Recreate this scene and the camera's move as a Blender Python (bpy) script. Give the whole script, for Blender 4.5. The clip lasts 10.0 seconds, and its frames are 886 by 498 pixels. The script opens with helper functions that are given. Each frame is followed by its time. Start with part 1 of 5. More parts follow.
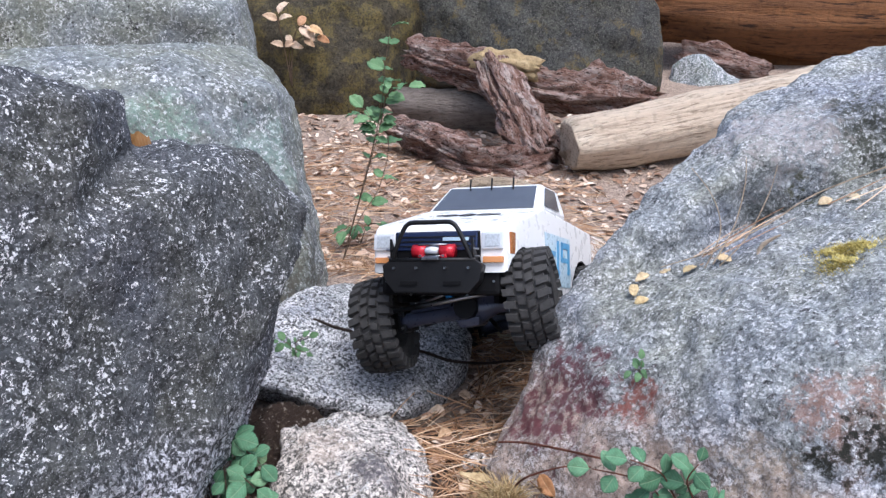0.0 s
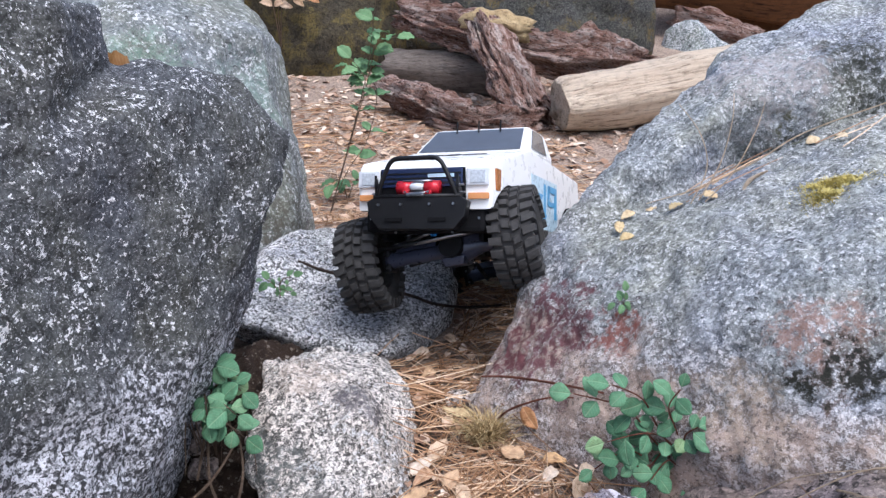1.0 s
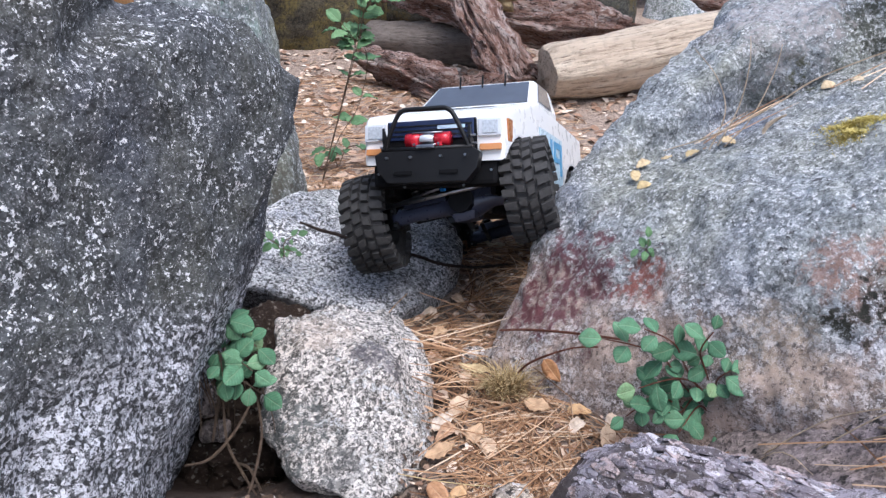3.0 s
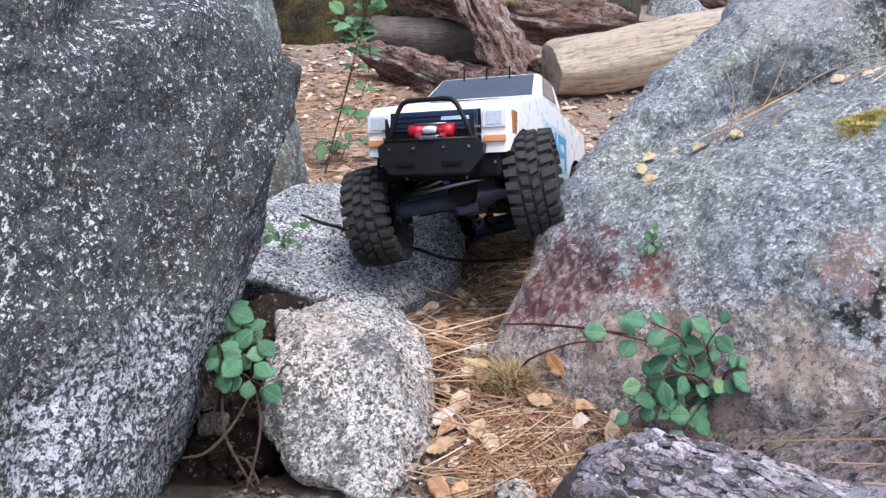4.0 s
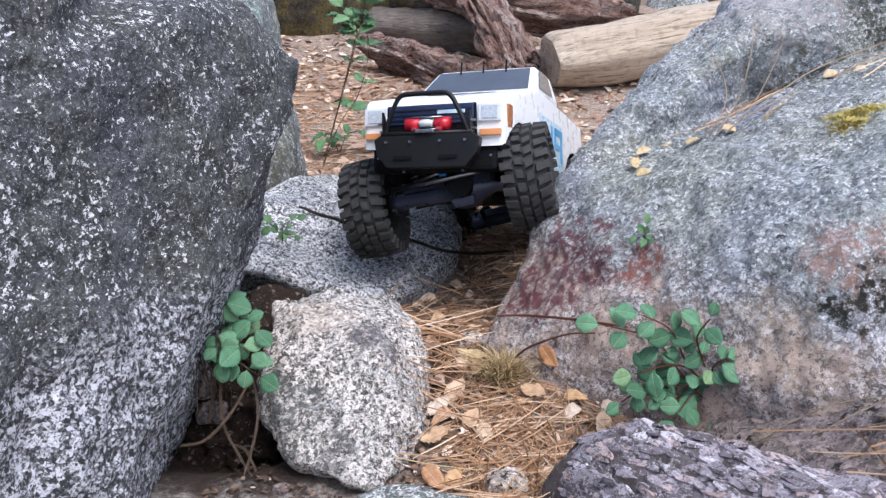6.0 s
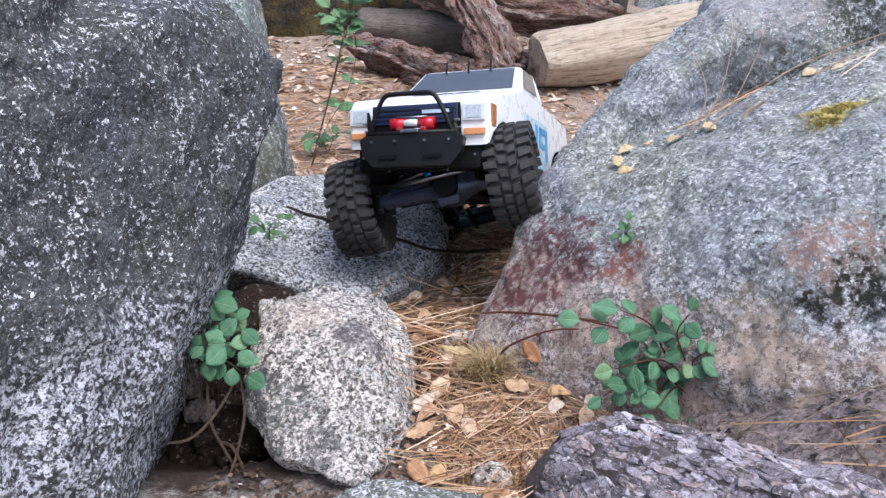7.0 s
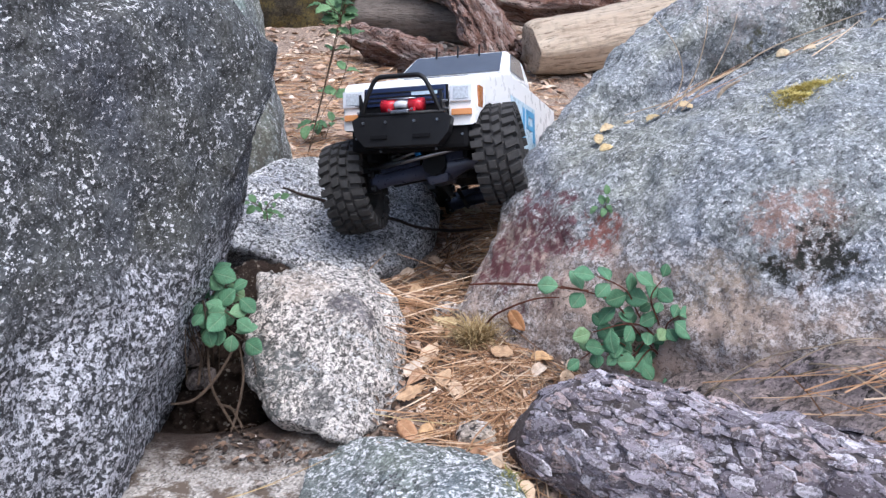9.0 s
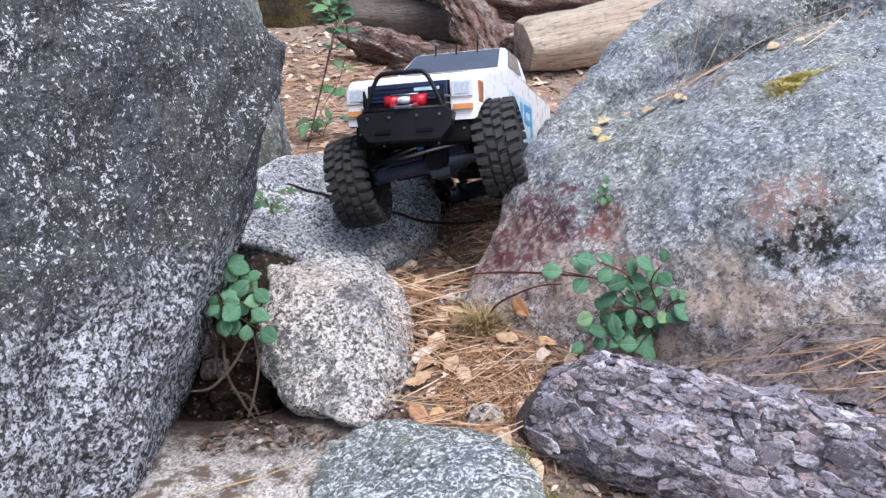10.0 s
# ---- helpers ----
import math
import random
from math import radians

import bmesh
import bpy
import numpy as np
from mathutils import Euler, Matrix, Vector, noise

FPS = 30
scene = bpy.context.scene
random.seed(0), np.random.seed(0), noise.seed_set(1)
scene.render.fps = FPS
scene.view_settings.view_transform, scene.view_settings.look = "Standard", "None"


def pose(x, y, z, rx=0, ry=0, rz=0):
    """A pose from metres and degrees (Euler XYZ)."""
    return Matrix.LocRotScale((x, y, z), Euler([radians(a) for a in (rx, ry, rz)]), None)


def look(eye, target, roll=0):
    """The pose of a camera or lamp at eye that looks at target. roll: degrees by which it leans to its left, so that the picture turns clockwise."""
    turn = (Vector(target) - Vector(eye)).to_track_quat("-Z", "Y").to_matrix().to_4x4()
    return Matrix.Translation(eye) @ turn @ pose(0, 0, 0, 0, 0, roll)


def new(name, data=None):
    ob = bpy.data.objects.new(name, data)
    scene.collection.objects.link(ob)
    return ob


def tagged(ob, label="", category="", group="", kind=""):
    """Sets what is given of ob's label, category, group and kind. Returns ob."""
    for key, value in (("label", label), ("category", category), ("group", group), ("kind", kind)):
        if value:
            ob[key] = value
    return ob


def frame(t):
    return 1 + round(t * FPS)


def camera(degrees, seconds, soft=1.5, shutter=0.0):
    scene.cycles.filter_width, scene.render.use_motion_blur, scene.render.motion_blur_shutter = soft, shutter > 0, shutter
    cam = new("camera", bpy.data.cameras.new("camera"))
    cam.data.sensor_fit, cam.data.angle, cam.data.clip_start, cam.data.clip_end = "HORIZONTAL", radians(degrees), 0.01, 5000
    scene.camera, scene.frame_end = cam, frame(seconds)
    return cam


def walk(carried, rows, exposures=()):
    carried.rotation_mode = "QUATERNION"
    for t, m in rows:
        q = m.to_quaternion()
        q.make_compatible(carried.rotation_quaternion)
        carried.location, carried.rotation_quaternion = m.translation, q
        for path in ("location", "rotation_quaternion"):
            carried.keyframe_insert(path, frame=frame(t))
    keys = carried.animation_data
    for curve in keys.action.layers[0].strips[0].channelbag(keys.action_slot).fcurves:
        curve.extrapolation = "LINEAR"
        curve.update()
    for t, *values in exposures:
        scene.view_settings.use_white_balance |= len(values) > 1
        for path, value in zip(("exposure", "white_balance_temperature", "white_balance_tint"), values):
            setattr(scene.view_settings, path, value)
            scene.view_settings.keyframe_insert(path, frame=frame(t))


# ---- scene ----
cam = camera(54.8, 10.0, 1.35)
# a crouching eye over rising forest soil
METRES, EYE, TILT, LEAN, TURN = 0.33, 0.6, -13.0, 0.0, 0.0
ROWS = [
    (0.0, 0.0, 0.0, 0.0, 0.0, 0.0, -0.0),
    (0.5, -0.0345, 0.0165, -0.1094, -0.16, -0.75, -0.06),
    (1.0, 0.029, 0.0236, -0.1605, -0.55, -1.64, -0.39),
    (1.5, -0.0493, 0.0424, -0.1765, -0.63, -1.91, 0.33),
    (2.0, -0.0647, 0.0187, -0.2241, -0.94, -2.27, 0.89),
    (2.5, -0.1088, 0.0674, -0.2561, -1.92, -2.69, 1.0),
    (4.0, -0.1254, 0.1623, -0.3051, -2.2, -2.88, 0.23),
    (4.5, -0.1235, 0.1635, -0.3021, -1.69, -3.23, -0.29),
    (5.0, -0.1254, 0.1544, -0.2933, -1.71, -3.38, -0.06),
    (5.5, -0.1157, 0.1411, -0.293, -1.9, -3.5, -0.05),
    (7.0, -0.0821, 0.0834, -0.3026, -2.7, -3.49, 0.41),
    (7.5, -0.0581, 0.0713, -0.3017, -2.84, -3.49, 0.43),
    (8.0, -0.0589, 0.0255, -0.3317, -2.56, -3.52, 0.53),
    (8.5, -0.0292, -0.0229, -0.3529, -2.46, -3.88, 0.49),
    (9.0, -0.0442, -0.0794, -0.3637, -2.69, -3.99, 0.8),
    (9.5, -0.0696, -0.1227, -0.3769, -3.14, -4.03, 1.16),
    (10.0, -0.108, -0.1809, -0.3895, -3.39, -4.06, 1.58),
]
walk(cam, [(t, pose(0, 0, EYE, TILT, LEAN, TURN) @ pose(METRES * x, METRES * y, METRES * z, 90 + pitch, roll, yaw)) for t, x, y, z, yaw, pitch, roll in ROWS],
     [(0.0, 0.64, 5830, 11), (10.0, 0.64, 5830, 11)])

# ---- light ----
world = bpy.data.worlds.new("sky")
scene.world = world
world.use_nodes = True
wn, wl = world.node_tree.nodes, world.node_tree.links
sky = wn.new("ShaderNodeTexSky")
sky.sky_type, sky.sun_disc = "NISHITA", False
sky.sun_elevation, sky.sun_rotation = radians(62), radians(150)
sky.dust_density, sky.air_density = 4.0, 1.0
grey = wn.new("ShaderNodeHueSaturation")
grey.inputs["Saturation"].default_value = 0.9
wl.new(sky.outputs[0], grey.inputs["Color"])
wl.new(grey.outputs[0], wn["Background"].inputs["Color"])
wn["Background"].inputs["Strength"].default_value = 0.15
sun = new("sun", bpy.data.lights.new("sun", "SUN"))
sun.data.energy, sun.data.angle, sun.data.color = 1.6, radians(35), (1.0, 0.98, 0.96)
sun.matrix_world = look((1.5, -2.6, 5.6), (0, 0, 0))


# ---- materials ----
class Mat:
    """A node material, built up step by step."""

    def __init__(self, name):
        self.m = bpy.data.materials.new(name)
        self.m.use_nodes = True
        self.nt = self.m.node_tree
        self.out = self.nt.nodes["Principled BSDF"]
        tc = self.nt.nodes.new("ShaderNodeTexCoord")
        self.co = tc.outputs["Object"]

    def put(self, sock, v):
        if isinstance(v, bpy.types.NodeSocket):
            self.nt.links.new(v, sock)
        elif isinstance(v, (tuple, list)) and len(v) == 3 and sock.type == "RGBA":
            sock.default_value = (*v, 1)
        else:
            sock.default_value = v

    def scaled(self, sx, sy, sz, co=None):
        n = self.nt.nodes.new("ShaderNodeMapping")
        self.put(n.inputs["Vector"], co or self.co)
        n.inputs["Scale"].default_value = (sx, sy, sz)
        return n.outputs[0]

    def noise(self, scale, detail=4, rough=0.55, co=None, distort=0.0):
        n = self.nt.nodes.new("ShaderNodeTexNoise")
        self.put(n.inputs["Vector"], co or self.co)
        self.put(n.inputs["Scale"], scale), self.put(n.inputs["Detail"], detail)
        self.put(n.inputs["Roughness"], rough), self.put(n.inputs["Distortion"], distort)
        return n.outputs["Fac"]

    def cells(self, scale, co=None, feature="F1", out="Color"):
        n = self.nt.nodes.new("ShaderNodeTexVoronoi")
        n.feature = feature
        self.put(n.inputs["Vector"], co or self.co), self.put(n.inputs["Scale"], scale)
        return n.outputs[out]

    def cell(self, scale, co=None):
        """A random value for each crystal-like cell."""
        n = self.nt.nodes.new("ShaderNodeSeparateColor")
        self.put(n.inputs[0], self.cells(scale, co))
        return n.outputs[0]

    def warp(self, scale, amount, co=None):
        """Coordinates shaken by noise, so that cells get ragged edges."""
        n = self.nt.nodes.new("ShaderNodeTexNoise")
        self.put(n.inputs["Vector"], co or self.co)
        n.inputs["Scale"].default_value, n.inputs["Detail"].default_value = scale, 4
        s = self.nt.nodes.new("ShaderNodeVectorMath")
        s.operation = "MULTIPLY_ADD"
        self.put(s.inputs[0], n.outputs["Color"])
        s.inputs[1].default_value = (amount, amount, amount)
        self.put(s.inputs[2], co or self.co)
        return s.outputs[0]

    def total(self, *terms):
        """The weighted sum of (weight, value) pairs."""
        acc = 0.0
        for w, v in terms:
            acc = self.math("ADD", acc, self.math("MULTIPLY", v, w))
        return acc

    def ramp(self, fac, *stops, ease=False):
        n = self.nt.nodes.new("ShaderNodeValToRGB")
        if ease:
            n.color_ramp.interpolation = "EASE"
        e = n.color_ramp.elements
        while len(e) < len(stops):
            e.new(0.5)
        for el, (p, c) in zip(e, stops):
            el.position = p
            el.color = (*c, 1) if isinstance(c, (tuple, list)) else (c, c, c, 1)
        self.put(n.inputs["Fac"], fac)
        return n.outputs["Color"]

    def mix(self, fac, a, b, mode="MIX"):
        n = self.nt.nodes.new("ShaderNodeMix")
        n.data_type, n.blend_type = "RGBA", mode
        self.put(n.inputs[0], fac), self.put(n.inputs[6], a), self.put(n.inputs[7], b)
        return n.outputs[2]

    def math(self, op, a, b=0.0, clamp=False):
        n = self.nt.nodes.new("ShaderNodeMath")
        n.operation, n.use_clamp = op, clamp
        self.put(n.inputs[0], a), self.put(n.inputs[1], b)
        return n.outputs[0]

    def height(self):
        n = self.nt.nodes.new("ShaderNodeSeparateXYZ")
        self.put(n.inputs[0], self.co)
        return n.outputs[2]

    def away(self, place):
        n = self.nt.nodes.new("ShaderNodeVectorMath")
        n.operation = "DISTANCE"
        self.put(n.inputs[0], self.co)
        n.inputs[1].default_value = place
        return n.outputs["Value"]

    def upness(self):
        g = self.nt.nodes.new("ShaderNodeNewGeometry")
        n = self.nt.nodes.new("ShaderNodeSeparateXYZ")
        self.put(n.inputs[0], g.outputs["Normal"])
        return n.outputs[2]

    def each(self):
        return self.nt.nodes.new("ShaderNodeObjectInfo").outputs["Random"]

    def island(self):
        return self.nt.nodes.new("ShaderNodeNewGeometry").outputs["Random Per Island"]

    def bump(self, h, dist=0.002, strength=0.6, under=None):
        n = self.nt.nodes.new("ShaderNodeBump")
        n.inputs["Strength"].default_value, n.inputs["Distance"].default_value = strength, dist
        self.put(n.inputs["Height"], h)
        if under:
            self.put(n.inputs["Normal"], under)
        return n.outputs[0]

    def done(self, color, rough=0.8, normal=None, metal=0.0, spec=0.3):
        self.put(self.out.inputs["Base Color"], color), self.put(self.out.inputs["Roughness"], rough)
        self.put(self.out.inputs["Metallic"], metal), self.put(self.out.inputs["Specular IOR Level"], spec)
        if normal:
            self.put(self.out.inputs["Normal"], normal)
        return self.m


def granite(name, dark, pale, crust=0.5, line=None, below=None, stains_and_shade=(), moss=0.0, pale_amount=0.5, mosscol=(0.10, 0.11, 0.03), share=0.5, warm=0.3, size=1.0, floor=(0.11, 0.40), black=0.95, bite=1.0, worn=0.9):
    """Weathered granite: pale and dark grain under a dark lichen crust with white flecks. share: how much of the grain is pale.
    line: the height of an old soil level, under which the stone is bare. size: how fine the grain is."""
    m = Mat(name)
    grit = m.noise(520 * size, 3, 0.7)
    shaken = m.warp(520 * size, 0.003 / size, m.warp(90, 0.004))
    coarse, fine = m.cell(190 * size, shaken), m.cell(430 * size, shaken)
    # bare stone: crystals of feldspar, quartz and black mica in clumps
    grain = m.total((0.42, coarse), (0.30, fine), (0.28, m.noise(150 * size, 5, 0.7)), (0.26, m.noise(24, 4, 0.6)))
    mid = 0.80 - 0.34 * share
    tone = lambda k: tuple(min(0.9, k * c) for c in pale)
    base = m.ramp(grain, (mid - 0.20, tone(0.5 * floor[0])), (mid - 0.12, tone(floor[0] * 1.4)), (mid - 0.05, tone(floor[1])), (mid + 0.01, tone(0.80)), (mid + 0.06, tone(1.15)), (mid + 0.16, tone(1.5)))
    mica = m.math("MULTIPLY", m.ramp(m.cell(620 * size, shaken), (0.10, black), (0.15, 0.0)), m.ramp(m.noise(90, 4, 0.7), (0.36, 0.15), (0.52, 1.0)))
    base = m.mix(mica, base, (0.03, 0.03, 0.035))
    base = m.mix(m.ramp(m.noise(7, 4), (0.35, 0.0), (0.7, warm)), base, m.mix(0.8, base, (0.62, 0.50, 0.40), "MULTIPLY"))
    base = m.mix(m.ramp(m.noise(16, 6, 0.72), (0.52, 0.0), (0.66, 0.45)), base, m.mix(1.0, base, (0.46, 0.47, 0.49), "MULTIPLY"))
    # dark crust, patchy at two scales
    patch = m.total((0.5, m.noise(14, 5, 0.6)), (0.36, m.noise(85, 6, 0.68)), (0.14, coarse))
    cover = m.ramp(patch, (0.60 - 0.3 * crust, 0.0), (0.66 - 0.3 * crust, 1.0))
    mottle = m.total((0.34, m.noise(30, 6, 0.7)), (0.34, m.noise(130, 6, 0.75)), (0.18, coarse), (0.14, fine))
    coat = m.ramp(mottle, (0.34, tuple((1 - 0.62 * bite) * c for c in dark)), (0.46, tuple(0.95 * c for c in dark)), (0.54, tuple((1 + 0.5 * bite) * c for c in dark)), (0.66, tuple((1 + 1.3 * bite) * c for c in dark)))
    coat = m.mix(m.ramp(m.noise(9, 4, 0.6), (0.42, 0.0), (0.62, 0.5)), coat, m.mix(1.0, coat, (1.15, 1.06, 0.76), "MULTIPLY"))
    coat = m.mix(m.ramp(m.noise(5, 3), (0.45, 0.0), (0.65, 0.6)), coat, m.mix(1.0, coat, (0.95, 0.95, 1.18), "MULTIPLY"))
    coat = m.mix(m.ramp(m.cell(700 * size, shaken), (0.86, 0.0), (0.90, 0.55)), coat, tuple(0.7 * c for c in pale))
    coat = m.mix(m.ramp(m.noise(230, 4, 0.7), (0.34, 0.85), (0.41, 0.0)), coat, (0.022, 0.023, 0.023))
    # white flecks where the crust has come off: crystals that gather in drifts
    drift = m.noise(21, 6, 0.66)
    fleck = m.total((0.24, coarse), (0.22, fine), (0.36, m.noise(120, 5, 0.72)), (0.34, m.noise(290, 4, 0.72)), (0.52, drift))
    lo = 1.09 - 0.28 * pale_amount
    flecks = m.ramp(fleck, (lo, 0.0), (lo + 0.06, worn))
    coat = m.mix(flecks, coat, m.ramp(fine, (0.1, (0.34, 0.35, 0.37)), (0.5, (0.62, 0.62, 0.64)), (0.9, (0.86, 0.86, 0.87))))
    if line is not None:
        edge = m.math("ADD", m.height(), m.math("MULTIPLY", m.math("SUBTRACT", m.noise(13, 6, 0.7), 0.5), 0.15))
        over = m.ramp(m.math("ADD", m.math("MULTIPLY", m.math("SUBTRACT", edge, line), 12.0), 0.5), (0.15, 0.0), (0.85, 1.0))
        cover = m.math("MULTIPLY", cover, over)
        if below:
            low = m.mix(m.ramp(m.noise(20, 6, 0.72), (0.42, 0.0), (0.64, 0.85)), m.mix(m.noise(70, 4), tuple(0.65 * c for c in below), tuple(1.25 * c for c in below)), base)
            low = m.mix(m.ramp(m.noise(190, 5, 0.7), (0.40, 0.75), (0.47, 0.0)), low, (0.10, 0.075, 0.06))
            low = m.mix(m.ramp(grit, (0.58, 0.0), (0.66, 0.7)), low, (0.72, 0.64, 0.58))
            base = m.mix(over, low, base)
    col = m.mix(cover, base, coat)
    # tinted spots: stains and moss, and in places shade put into the colour
    for place, reach, tint, amount in stains_and_shade:
        near = m.math("ADD", m.away(place), m.math("MULTIPLY", m.math("SUBTRACT", m.noise(34, 6, 0.72), 0.5), reach * 3.0))
        f = m.ramp(near, (reach * 0.60, amount), (reach * 0.90, 0.0))
        f = m.math("MULTIPLY", f, m.ramp(m.noise(95, 6, 0.75), (0.43, 0.05), (0.53, 1.0)))
        col = m.mix(f, col, m.mix(m.noise(80, 3), tuple(0.7 * c for c in tint), tuple(1.3 * c for c in tint)))
    if moss:
        mm = m.math("MULTIPLY", m.ramp(m.noise(10, 6, 0.65), (0.62 - 0.25 * moss, 0.0), (0.72 - 0.25 * moss, 1.0)), m.ramp(m.noise(110, 4, 0.7), (0.38, 0.1), (0.58, 1.0)))
        col = m.mix(mm, col, m.mix(m.noise(45, 5), mosscol, (0.17, 0.12, 0.04)))
    b1 = m.bump(m.noise(55, 8, 0.68), 0.008, 0.8)
    b2 = m.bump(m.total((0.5, grit), (0.35, flecks), (0.35, coarse), (0.25, fine)), 0.002, 0.8, b1)
    return m.done(col, m.ramp(grit, (0.3, 0.65), (0.7, 0.92)), b2, 0.0, 0.25)


DARK = (0.061, 0.065, 0.069)
PALE = (0.54, 0.53, 0.54)
g_left = granite("granite_left", DARK, (0.48, 0.48, 0.51), 0.95, line=0.215, pale_amount=0.38, warm=0.0, share=0.37, size=1.2, floor=(0.17, 0.42))
g_right = granite("granite_right", (0.215, 0.23, 0.235), PALE, 0.85, line=0.20, below=(0.47, 0.36, 0.30), pale_amount=0.52, bite=0.95, worn=0.66, size=1.25, stains_and_shade=(
    ((0.155, 1.015, 0.172), 0.095, (0.115, 0.035, 0.045), 0.9), ((0.229, 0.935, 0.202), 0.04, (0.24, 0.075, 0.055), 0.85), ((0.11, 1.04, 0.13), 0.05, (0.13, 0.045, 0.05), 0.85),
    ((0.395, 0.778, 0.250), 0.06, (0.34, 0.18, 0.13), 0.6), ((0.415, 0.756, 0.232), 0.042, (0.020, 0.020, 0.016), 1.0),
    ((0.330, 0.790, 0.170), 0.06, (0.46, 0.35, 0.25), 0.45), ((0.372, 0.767, 0.215), 0.028, (0.02, 0.02, 0.015), 1.0),
    ((0.62, 1.26, 0.48), 0.09, (0.03, 0.032, 0.022), 0.9), ((0.50, 1.27, 0.47), 0.10, (0.40, 0.36, 0.35), 0.7), ((0.51, 1.20, 0.41), 0.035, (0.05, 0.055, 0.02), 0.9)))
g_mid = granite("granite_mid", (0.20, 0.21, 0.22), (0.62, 0.62, 0.63), 0.35, pale_amount=0.6, share=0.52, warm=0.1, size=1.4, bite=0.8, worn=0.6, floor=(0.20, 0.46), black=0.7)
# second entry: darker grey low on the block's left side
g_front = granite("granite_front", (0.20, 0.195, 0.185), (0.60, 0.56, 0.52), 0.22, pale_amount=0.8, share=0.54, size=1.35, warm=0.45, floor=(0.26, 0.58), black=0.6, worn=0.6, stains_and_shade=(
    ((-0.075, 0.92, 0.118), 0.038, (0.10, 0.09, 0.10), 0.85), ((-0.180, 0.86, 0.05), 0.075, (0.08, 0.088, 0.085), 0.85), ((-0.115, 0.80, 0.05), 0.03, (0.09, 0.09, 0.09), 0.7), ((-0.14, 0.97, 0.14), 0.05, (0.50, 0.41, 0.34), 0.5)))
# last entry: brown moss together with painted shade beside the left boulder
g_back = granite("granite_back", (0.165, 0.18, 0.17), (0.46, 0.46, 0.44), 0.85, pale_amount=0.5, share=0.5, bite=0.7, worn=0.6, size=0.8, stains_and_shade=(
    ((-0.43, 1.36, 0.49), 0.10, (0.18, 0.29, 0.22), 0.5), ((-0.30, 1.50, 0.42), 0.10, (0.17, 0.26, 0.22), 0.45), ((-0.22, 1.46, 0.18), 0.17, (0.085, 0.078, 0.06), 0.9)))
g_slab = granite("granite_slab", (0.16, 0.185, 0.185), PALE, 0.85, pale_amount=0.72, worn=0.85, size=1.1)
g_flat = granite("granite_flat", (0.36, 0.31, 0.27), (0.54, 0.47, 0.41), 0.55, pale_amount=0.5, share=0.7, size=0.6)
g_foot = granite("granite_foot", (0.17, 0.14, 0.13), (0.36, 0.31, 0.28), 0.7, pale_amount=0.3)
g_moss = granite("granite_mossy", (0.030, 0.025, 0.016), (0.13, 0.10, 0.06), 0.85, pale_amount=0.0, moss=0.65, mosscol=(0.065, 0.06, 0.018), size=0.5)
g_far = granite("granite_far", (0.034, 0.034, 0.030), (0.26, 0.24, 0.22), 0.9, pale_amount=0.30, moss=0.35, mosscol=(0.06, 0.05, 0.02), size=0.5)


def soil_material():
    m = Mat("forest_soil")
    c = m.mix(m.noise(9, 5), (0.20, 0.145, 0.11), (0.36, 0.275, 0.215))
    c = m.mix(m.ramp(m.noise(60, 6, 0.7), (0.40, 0.0), (0.62, 0.9)), c, (0.47, 0.37, 0.30))
    c = m.mix(m.ramp(m.noise(170, 5, 0.7), (0.50, 0.0), (0.60, 0.8)), c, (0.09, 0.06, 0.045))
    c = m.mix(m.ramp(m.cells(210), (0.82, 0.0), (0.9, 0.8)), c, (0.58, 0.47, 0.38))
    sandy = m.ramp(m.math("ADD", m.away((-0.22, 0.72, 0.0)), m.math("MULTIPLY", m.noise(20, 5), 0.12)), (0.17, 1.0), (0.25, 0.0))
    grit = m.ramp(m.cells(420), (0.0, 0.12), (0.4, (0.48, 0.43, 0.38)), (1.0, (0.84, 0.79, 0.74)))
    c = m.mix(sandy, c, m.mix(m.ramp(m.noise(26, 5, 0.7), (0.42, 0.0), (0.52, 1.0)), (0.17, 0.13, 0.10), grit))
    # dark soil in the hollow, blackened further to stand for its shade
    humus_shade = m.ramp(m.math("ADD", m.away((-0.22, 1.04, -0.03)), m.math("MULTIPLY", m.noise(34, 6, 0.7), 0.16)), (0.31, 0.95), (0.40, 0.0))
    c = m.mix(humus_shade, c, m.mix(m.noise(90, 5, 0.7), (0.020, 0.014, 0.011), (0.075, 0.05, 0.04)))
    n = m.bump(m.noise(50, 8, 0.7), 0.012, 0.8)
    n = m.bump(m.noise(300, 4, 0.7), 0.003, 0.7, n)
    return m.done(c, 0.95, n, 0, 0.15)


def shaded_humus_material():
    # dark soil whose colour also carries the shade of the recess
    m = Mat("shaded_humus")
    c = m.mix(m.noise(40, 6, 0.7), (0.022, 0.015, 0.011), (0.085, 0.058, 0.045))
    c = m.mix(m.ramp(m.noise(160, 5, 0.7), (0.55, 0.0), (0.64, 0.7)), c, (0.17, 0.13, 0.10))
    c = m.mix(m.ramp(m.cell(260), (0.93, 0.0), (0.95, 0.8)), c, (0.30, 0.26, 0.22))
    n = m.bump(m.noise(70, 8, 0.72), 0.012, 0.9)
    return m.done(c, 0.95, m.bump(m.noise(330, 4, 0.7), 0.003, 0.8, n), 0, 0.12)


